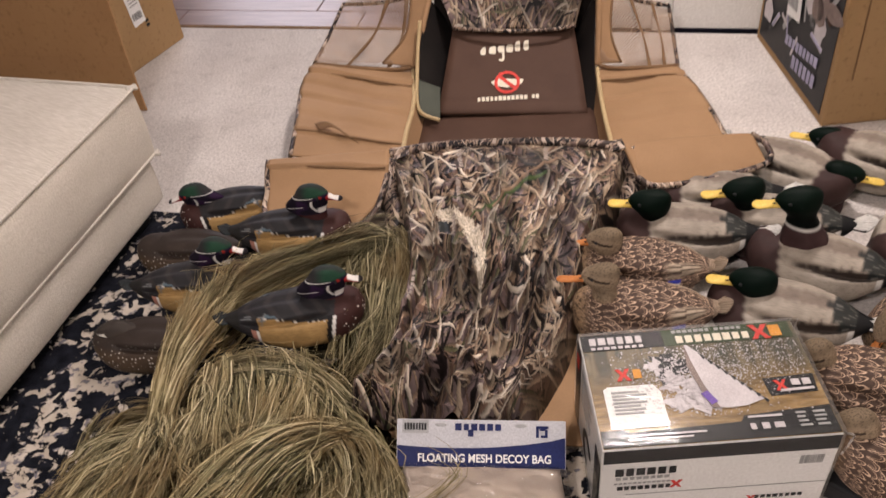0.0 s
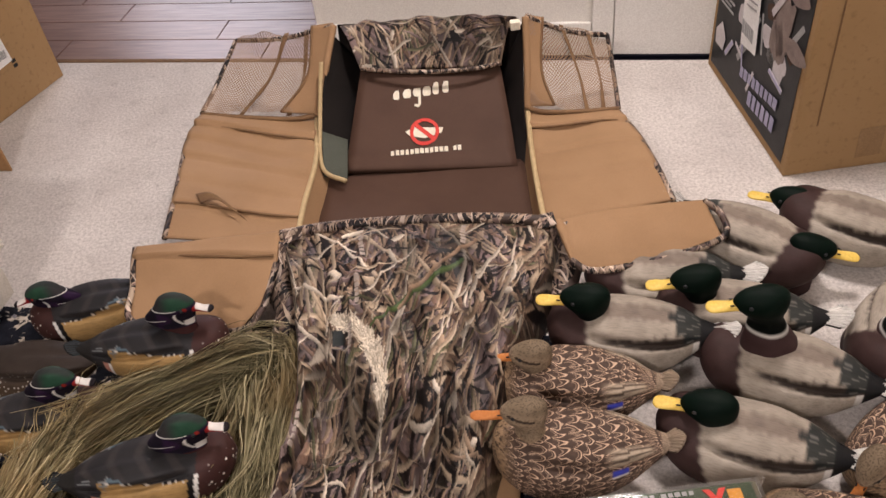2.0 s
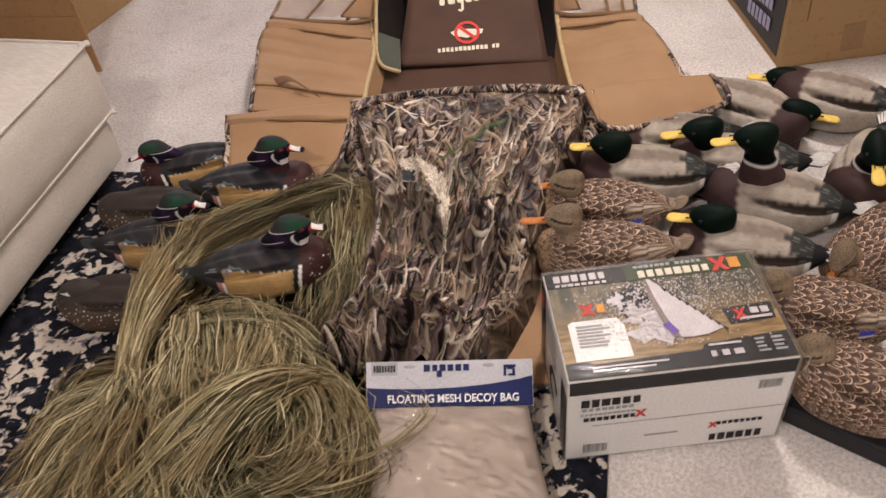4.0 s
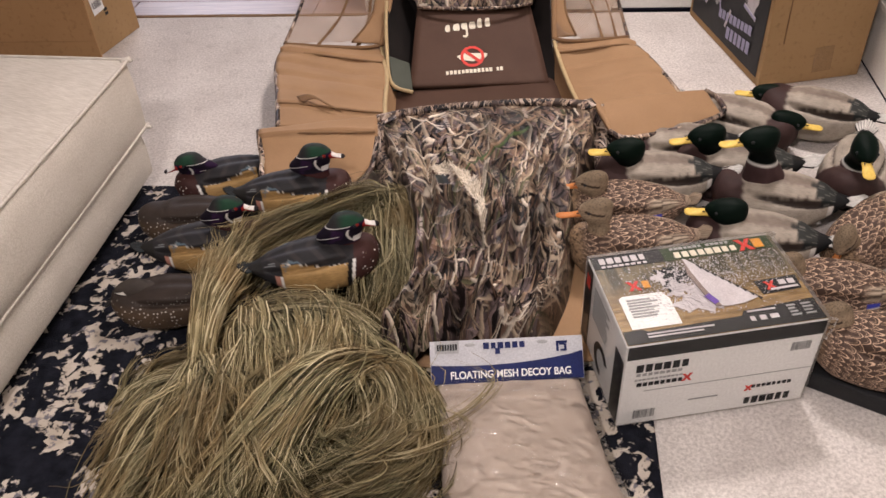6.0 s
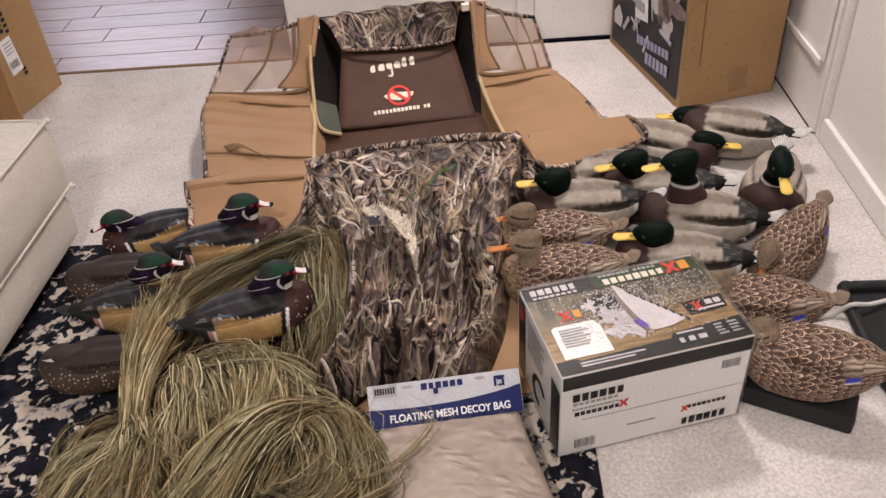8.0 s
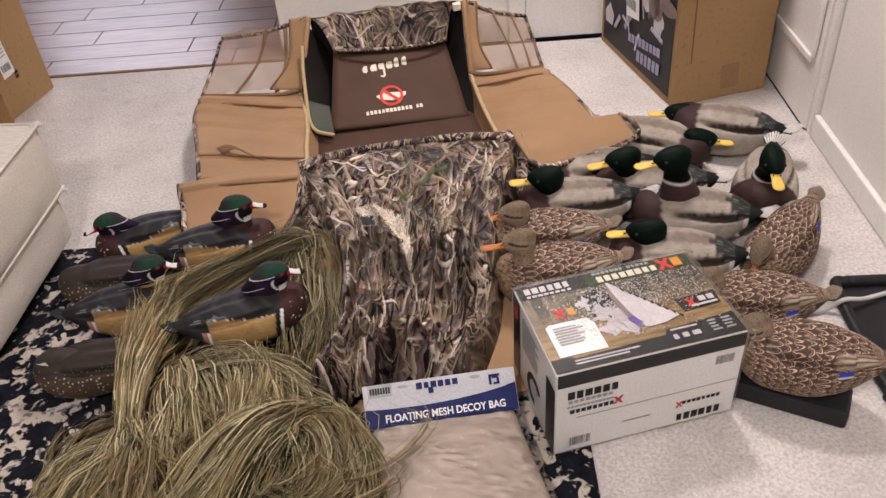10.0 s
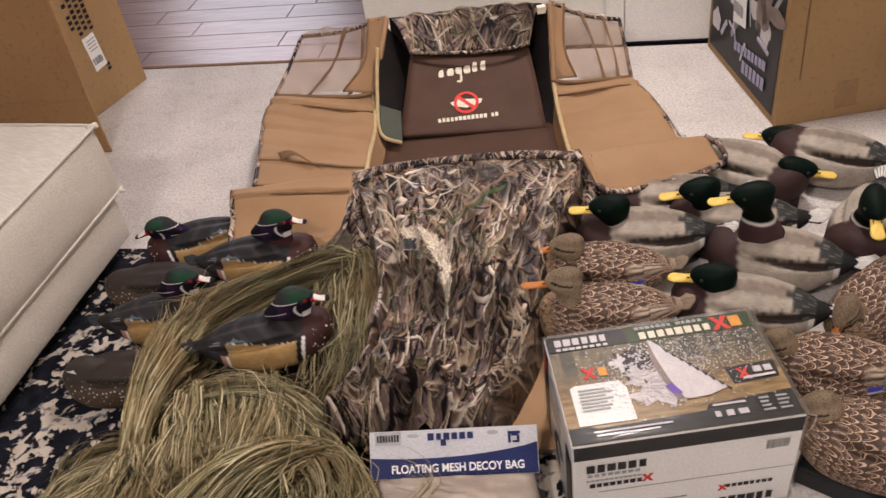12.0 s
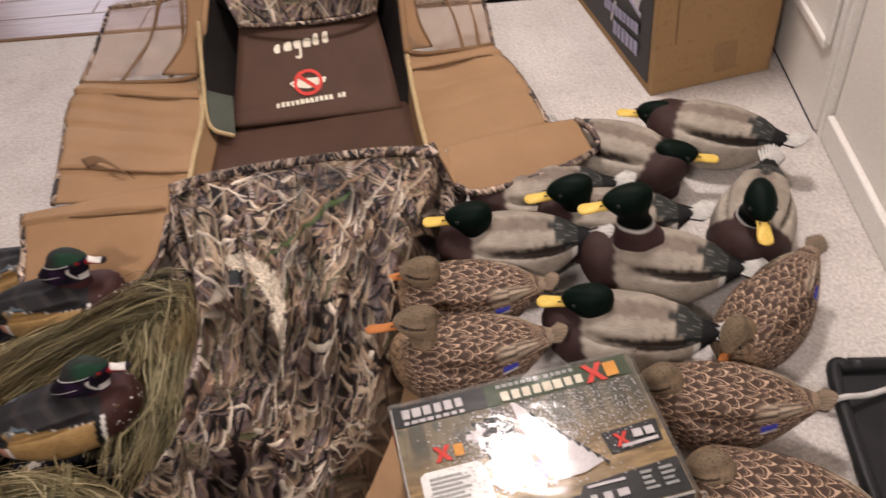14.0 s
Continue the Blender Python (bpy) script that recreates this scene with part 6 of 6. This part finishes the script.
def decoy(kind, x, y, heading, z=0.0, head_at=0.30, head_z=0.125, head_yaw=0.0, head_nod=0.0, lean=0.0, nose=0.0, label="", size=1.0, headless=False):
    """One floating decoy: where its middle stands, the way it faces, and how its head is set on it."""
    length, scale, colour, material, tail, keys, hc, hs = KINDS[kind]
    k = shapes(kind)
    names = {"drake": ("mallard_drake_decoy", "duck decoy", "mallard decoys"), "hen": ("mallard_hen_decoy", "duck decoy", "mallard decoys"), "wood_drake": ("wood_duck_decoy", "duck decoy", "wood duck decoys"), "wood_hen": ("wood_duck_hen_decoy", "duck decoy", "wood duck decoys")}[kind]
    ob = thing(names[0], None, pose(x, y, z, lean, nose, heading) @ Matrix.Scale(size, 4), label, names[1], names[2])
    part("body", k["body"], ob)
    part("tail", k["tail"], ob)
    if headless:
        return ob
    head = part("head", k["head"], ob)
    head.matrix_basis = pose(head_at * length, 0, head_z, 0, head_nod, head_yaw) @ Matrix.Diagonal((0.98 * hs, 0.93 * hs, 1.04 * hs, 1) if kind == "hen" else (0.98 * hs, 0.92 * hs, 1.06 * hs, 1) if kind == "wood_drake" else (1.05 * hs, hs, 0.92 * hs, 1))
    bill = part("bill", k["bill"], head)
    for me in k["eye"]:
        part("eye", me, head)
    if not kind.startswith("wood"):
        for me in k["nostril"]:
            part("nostril", me, head)
    return ob

DRAKE = "green-headed mallard drake decoy with yellow bill, "
HEN = "brown scalloped mallard hen decoy with orange bill, "
WOODY = "wood duck drake decoy with green crest, "

# (x, y) is the middle of the body
decoy("drake", 0.462, 0.688, 163, 0.012, 0.245, 0.116, 4, -4, label=DRAKE + "head drawn back")
decoy("drake", 0.678, 0.698, 161, 0.008, 0.24, 0.124, 10, 0, label=DRAKE + "head low")
decoy("drake", 0.724, 0.560, 148, 0.004, 0.19, 0.192, 24, -2, label=DRAKE + "neck up")
decoy("drake", 0.768, 0.920, -42, 0.003, 0.36, 0.066, 24, 0, label=DRAKE + "beside the tan flap")
decoy("drake", 0.606, 0.418, 153, 0.003, 0.20, 0.104, 4, 0, label=DRAKE + "behind the box")
decoy("drake", 0.953, 0.622, -126, 0.014, 0.27, 0.146, 18, 10, 0, -5, label=DRAKE + "breast to the room")
decoy("drake", 1.004, 0.912, 138, 0.003, 0.40, 0.052, 12, -4, label=DRAKE + "head stretched low")
decoy("drake", 0.565, 0.830, 165, 0.003, label="mallard drake decoy partly hidden under the tan flap", headless=True)
decoy("hen", 0.338, 0.566, 165, 0.030, 0.26, 0.104, 4, -2, label=HEN + "head low")
decoy("hen", 0.312, 0.430, 170, 0.030, 0.28, 0.132, 2, -4, label=HEN + "head up")
decoy("hen", 0.702, 0.224, 158, 0.003, 0.28, 0.096, 8, 26, label=HEN + "sleeping")
decoy("hen", 0.690, 0.010, 146, 0.045, 0.29, 0.090, 10, 26, label=HEN + "on a foam strip")
decoy("hen", 0.886, 0.404, -148, 0.012, 0.36, 0.128, 8, 22, 0, 12, size=0.95, label=HEN + "tail tipped up")

decoy("wood_drake", -0.650, 0.950, 186, 0.012, 0.33, 0.092, 0, 2, label=WOODY + "on the rug edge")
decoy("wood_drake", -0.472, 0.748, 2, 0.082, 0.26, 0.124, -8, -2, label=WOODY + "raised on the grass")
decoy("wood_drake", -0.692, 0.632, 4, 0.040, 0.27, 0.124, -8, 0, label=WOODY + "half hidden by grass")
decoy("wood_drake", -0.422, 0.452, 8, 0.094, 0.30, 0.112, -6, 0, label=WOODY + "lying on the grass mat")
decoy("wood_hen", -0.735, 0.790, 172, 0.012, label="dark brown wood duck hen decoy behind the others", headless=True)
decoy("wood_hen", -0.752, 0.482, 172, 0.014, 0.30, 0.060, 6, 20, label="brown wood duck hen decoy with white breast spots")


# --- raffia grass mats ---
def strands(name, bundles, seed, material):
    """Kinked locks of flat ribbons that follow each bundle's line, with some strays."""
    rng = np.random.RandomState(seed)
    verts, faces = [], []
    n = 14
    for keys, radius, count, flare, curl in bundles:
        path = catmull(keys, 60)
        left = int(count * 3.8)
        while left > 0:
            stray = rng.uniform() < 0.7
            members = 1 if stray else rng.randint(5, 16)
            left -= members
            reach = rng.uniform(0.45, 0.95)
            s0 = rng.uniform(-0.05, 1.05 - reach)
            o = rng.normal(0, 1, 3) * (0.60, 0.60, 0.50)
            o2 = o + rng.normal(0, 1, 3) * curl * 1.9
            kink, wave, ph = rng.uniform(0.0004, 0.0026), rng.uniform(8, 26), rng.uniform(0, 6.3)
            sway = rng.uniform(0.5, 1.3) * (1.4 if stray else 1.0)
            spread = rng.uniform(0.002, 0.006)
            tw = rng.uniform(0, 3.1)
            for _ in range(members):
                a0 = max(0.0, s0 + rng.uniform(-0.06, 0.06))
                a1 = min(1.0, s0 + reach + rng.uniform(-0.12, 0.08))
                own = rng.normal(0, 1, 3) * spread
                fan = rng.normal(0, 1, 3) * spread * 1.6
                q = rng.uniform(-0.5, 0.5)
                width = rng.uniform(0.0005, 0.0015)
                b = len(verts)
                pts = []
                for i in range(n):
                    s = a0 + (a1 - a0) * i / (n - 1)
                    f = min(max(s, 0.0), 1.0) * 59
                    k = min(int(f), 58)
                    p = path[k] * (1 - f + k) + path[k + 1] * (f - k)
                    r = np.interp(s, np.linspace(0, 1, len(radius)), radius)
                    off = (o * (1 - s) + o2 * s) * r
                    off += np.array((math.sin(ph + 4 * s), math.cos(ph * 1.7 + 5 * s), math.sin(ph * 2.3 + 6 * s))) * (0.003 + 0.16 * r) * sway
                    off += np.array((math.sin(wave * s + ph + q), math.cos(wave * 0.8 * s + ph + q), math.sin(wave * 1.2 * s + ph))) * kink
                    off += own + fan * (i / (n - 1)) ** 2
                    p = p + off
                    if flare:
                        p[:2] += (p[:2] - path[k][:2]) * flare * (s ** 2)
                    if p[1] < 0.0:
                        p[1] = -0.17 * math.tanh(-p[1] / 0.20)
                    if p[0] < -0.72:
                        p[0] = -0.72 - 0.15 * math.tanh((-0.72 - p[0]) / 0.14)
                    p[2] = max(0.013 + rng.uniform(0, 0.004), p[2])
                    pts.append(p)
                t0 = tw + q
                for i in range(n):
                    d = Vector(pts[min(i + 1, n - 1)] - pts[max(i - 1, 0)]).normalized()
                    side = d.cross(Vector((math.cos(t0) * 0.6, math.sin(t0) * 0.6, 1))).normalized()
                    w = width * (1 - 0.6 * (i / (n - 1)) ** 3)
                    verts += [Vector(pts[i]) - side * w, Vector(pts[i]) + side * w]
                faces += [(b + 2 * i, b + 2 * i + 1, b + 2 * i + 3, b + 2 * i + 2) for i in range(n - 1)]
    return mesh_from(name, verts, faces, material)


# Filler heap under the strands, coloured dark as the shade in their gaps.
def mound(name, cx, cy, rx, ry, h, turn):
    verts, faces = [], []
    n, m = 20, 48
    for i in range(n + 1):
        r = i / n
        for j in range(m):
            a = 2 * math.pi * j / m
            k = 1 + 0.10 * math.sin(3 * a + cx * 9) + 0.06 * math.sin(7 * a)
            x, y = rx * r * k * math.cos(a), ry * r * k * math.sin(a)
            c, s = math.cos(radians(turn)), math.sin(radians(turn))
            p = (cx + c * x - s * y, cy + s * x + c * y)
            verts.append((*p, 0.012 + h * (1 - r ** 2.4) + lumps((*p, 0), 22, 0.012 * (1 - r))))
    for i in range(n):
        for j in range(m):
            k = (j + 1) % m
            faces.append((i * m + j, (i + 1) * m + j, (i + 1) * m + k, i * m + k))
    return mesh_from(name, verts, faces, THATCH_SHADE)


def raffia():
    near = thing("raffia_bundle", None, Matrix.Identity(4), "loose tied bundle of olive straw raffia grass on the rug", "raffia grass", "raffia grass")
    part("shade_core", mound("shade_core", -0.48, 0.10, 0.27, 0.25, 0.075, 20), near)
    part("raffia", strands("raffia", [
        ([(-0.63, 0.20, 0.125), (-0.72, 0.12, 0.09), (-0.79, 0.0, 0.045), (-0.83, -0.10, 0.02)], (0.02, 0.05, 0.06, 0.07), 420, 0.0, 0.5),
        ([(-0.66, 0.24, 0.120), (-0.755, 0.24, 0.07), (-0.81, 0.15, 0.03), (-0.82, 0.02, 0.02)], (0.02, 0.035, 0.04, 0.045), 260, 0.0, 0.5),
        ([(-0.63, 0.19, 0.135), (-0.655, 0.06, 0.12), (-0.67, -0.06, 0.08), (-0.68, -0.18, 0.03)], (0.02, 0.05, 0.07, 0.08), 420, 0.0, 0.5),
        ([(-0.305, 0.185, 0.110), (-0.258, 0.125, 0.095), (-0.240, 0.035, 0.068), (-0.265, -0.055, 0.050), (-0.35, -0.13, 0.040)], (0.014, 0.024, 0.030, 0.034, 0.045), 640, 0.0, 0.35),
        ([(-0.340, 0.165, 0.105), (-0.300, 0.095, 0.100), (-0.290, 0.015, 0.085), (-0.325, -0.055, 0.070), (-0.43, -0.12, 0.055)], (0.018, 0.030, 0.034, 0.040, 0.045), 460, 0.0, 0.4),
        ([(-0.33, 0.06, 0.07), (-0.40, 0.0, 0.07), (-0.37, -0.06, 0.08), (-0.30, 0.0, 0.07), (-0.36, 0.05, 0.08)], (0.03, 0.04, 0.04, 0.04, 0.03), 240, 0.0, 1.2),
        ([(-0.64, 0.25, 0.09), (-0.57, 0.305, 0.125), (-0.47, 0.310, 0.130), (-0.375, 0.275, 0.120), (-0.305, 0.205, 0.100)], (0.022, 0.026, 0.028, 0.028, 0.022), 520, 0.0, 0.4),
        ([(-0.60, 0.19, 0.13), (-0.575, 0.08, 0.14), (-0.57, -0.03, 0.11), (-0.58, -0.14, 0.06)], (0.03, 0.05, 0.06, 0.07), 330, 0.0, 0.5),
    ], 5, GRASS), near)
    part("raffia", strands("raffia", [
        ([(-0.535, 0.310, 0.135), (-0.515, 0.21, 0.150), (-0.505, 0.11, 0.145), (-0.53, 0.0, 0.11)], (0.045, 0.055, 0.055, 0.06), 440, 0.0, 0.3),
        ([(-0.415, 0.305, 0.130), (-0.405, 0.22, 0.150), (-0.42, 0.13, 0.150), (-0.45, 0.06, 0.13)], (0.045, 0.050, 0.050, 0.05), 380, 0.0, 0.3),
        ([(-0.292, 0.165, 0.115), (-0.36, 0.130, 0.155), (-0.44, 0.065, 0.178), (-0.54, -0.04, 0.13), (-0.62, -0.16, 0.06)], (0.014, 0.026, 0.034, 0.046, 0.062), 620, 0.0, 0.25),
    ], 15, GRASS_PALE), near)
    sheaf = thing("raffia_sheaf", None, Matrix.Identity(4), "tied sheaf of olive straw raffia grass lying over the mat", "raffia grass", "raffia grass")
    part("raffia", strands("raffia", [
        ([(-0.652, 0.185, 0.150), (-0.645, 0.30, 0.170), (-0.625, 0.41, 0.172), (-0.602, 0.505, 0.160)], (0.010, 0.018, 0.028, 0.038), 480, 0.0, 0.25),
        ([(-0.60, 0.50, 0.155), (-0.60, 0.54, 0.145), (-0.585, 0.57, 0.13)], (0.03, 0.03, 0.035), 90, 0.4, 0.5),
        ([(-0.652, 0.195, 0.150), (-0.655, 0.10, 0.145), (-0.665, 0.0, 0.11), (-0.68, -0.12, 0.05)], (0.014, 0.035, 0.06, 0.08), 300, 0.0, 0.4),
    ], 6, GRASS_PALE), sheaf)
    part("tie", tube("tie", [(-0.672, 0.20, 0.140), (-0.652, 0.195, 0.168), (-0.632, 0.195, 0.140)], 0.004, GRASS, 12, 6), sheaf)
    far = thing("raffia_bundle", None, Matrix.Identity(4), "long olive raffia grass bundle spread under the decoys", "raffia grass", "raffia grass")
    part("shade_core", mound("shade_core", -0.36, 0.58, 0.17, 0.14, 0.055, -20), far)
    part("raffia", strands("raffia", [
        ([(-0.215, 0.715, 0.09), (-0.30, 0.710, 0.105), (-0.42, 0.655, 0.115), (-0.53, 0.585, 0.120), (-0.62, 0.50, 0.12)], (0.035, 0.04, 0.032, 0.030, 0.035), 700, 0.0, 0.5),
        ([(-0.225, 0.73, 0.09), (-0.205, 0.64, 0.085), (-0.220, 0.52, 0.075), (-0.230, 0.40, 0.07), (-0.26, 0.30, 0.07)], (0.03, 0.035, 0.04, 0.04, 0.04), 620, 0.0, 0.5),
        ([(-0.26, 0.70, 0.09), (-0.26, 0.60, 0.085), (-0.27, 0.50, 0.065), (-0.265, 0.38, 0.06)], (0.04, 0.05, 0.045, 0.045), 380, 0.0, 0.5),
        ([(-0.24, 0.78, 0.06), (-0.20, 0.80, 0.05), (-0.19, 0.72, 0.06), (-0.22, 0.62, 0.07)], (0.03, 0.03, 0.03, 0.04), 160, 0.0, 0.6),
    ], 7, GRASS), far)
    thing("paper_tag", block("paper_tag", (-0.012, -0.018, 0), (0.012, 0.018, 0.002), WHITEPRINT, 0.0005), pose(-0.485, 0.02, 0.185, 12, 25, 40), "small crumpled white paper tag on the raffia", "tag")


raffia()


# --- boot tray, foam strip, cable ---
def tray():
    at = pose(0.942, 0.284, 0.001, 0, 0, -15)
    ob = thing("boot_tray", None, at, "shallow black plastic tray with a raised rim", "plastic tray")
    w, d = 0.42, 0.36
    part("base", block("base", (0, -d, 0), (w, 0, 0.006), BLACKPLASTIC, 0.002), ob)
    keys = [(0.03, 0, 0.015), (w - 0.03, 0, 0.015), (w, -0.03, 0.015), (w, -d + 0.03, 0.015), (w - 0.03, -d, 0.015), (0.03, -d, 0.015), (0, -d + 0.03, 0.015), (0, -0.03, 0.015), (0.03, 0, 0.015)]
    part("rim", tube("rim", keys, 0.0135, BLACKPLASTIC, 120, 8), ob)


tray()
thing("foam_strip", block("foam_strip", (-0.06, -0.035, 0), (0.16, 0.045, 0.045), BLACKPLASTIC, 0.006), pose(0.620, 0.030, 0.001, 0, 0, -40), "black foam strip under a hen decoy", "foam strip")
thing("cable", tube("cable", [(0.83, 0.215, 0.006), (0.875, 0.212, 0.006), (0.915, 0.205, 0.034), (0.97, 0.205, 0.022), (1.08, 0.215, 0.014), (1.2, 0.21, 0.014)], 0.0055, CABLE, 40, 8), None, "thin pale grey cable over the tray", "cable")

# wood planks of the hall, laid last
rng = random.Random(1)
PLANKS = {}
for row in range(12):
    y = 1.960 + row * 0.135
    x = -3.5 - rng.uniform(0, 0.6)
    while x < -0.2:
        length = rng.choice((0.6, 0.75, 0.9))
        if length not in PLANKS:
            PLANKS[length] = block("plank", (0, 0, 0), (length - 0.003, 0.132, 0.010), WOOD, 0.0015, segments=1)
        p = new("plank", PLANKS[length])
        p.matrix_world = ROOM @ Matrix.Translation((x, y, -0.0118))
        p.parent = hall
        x += length
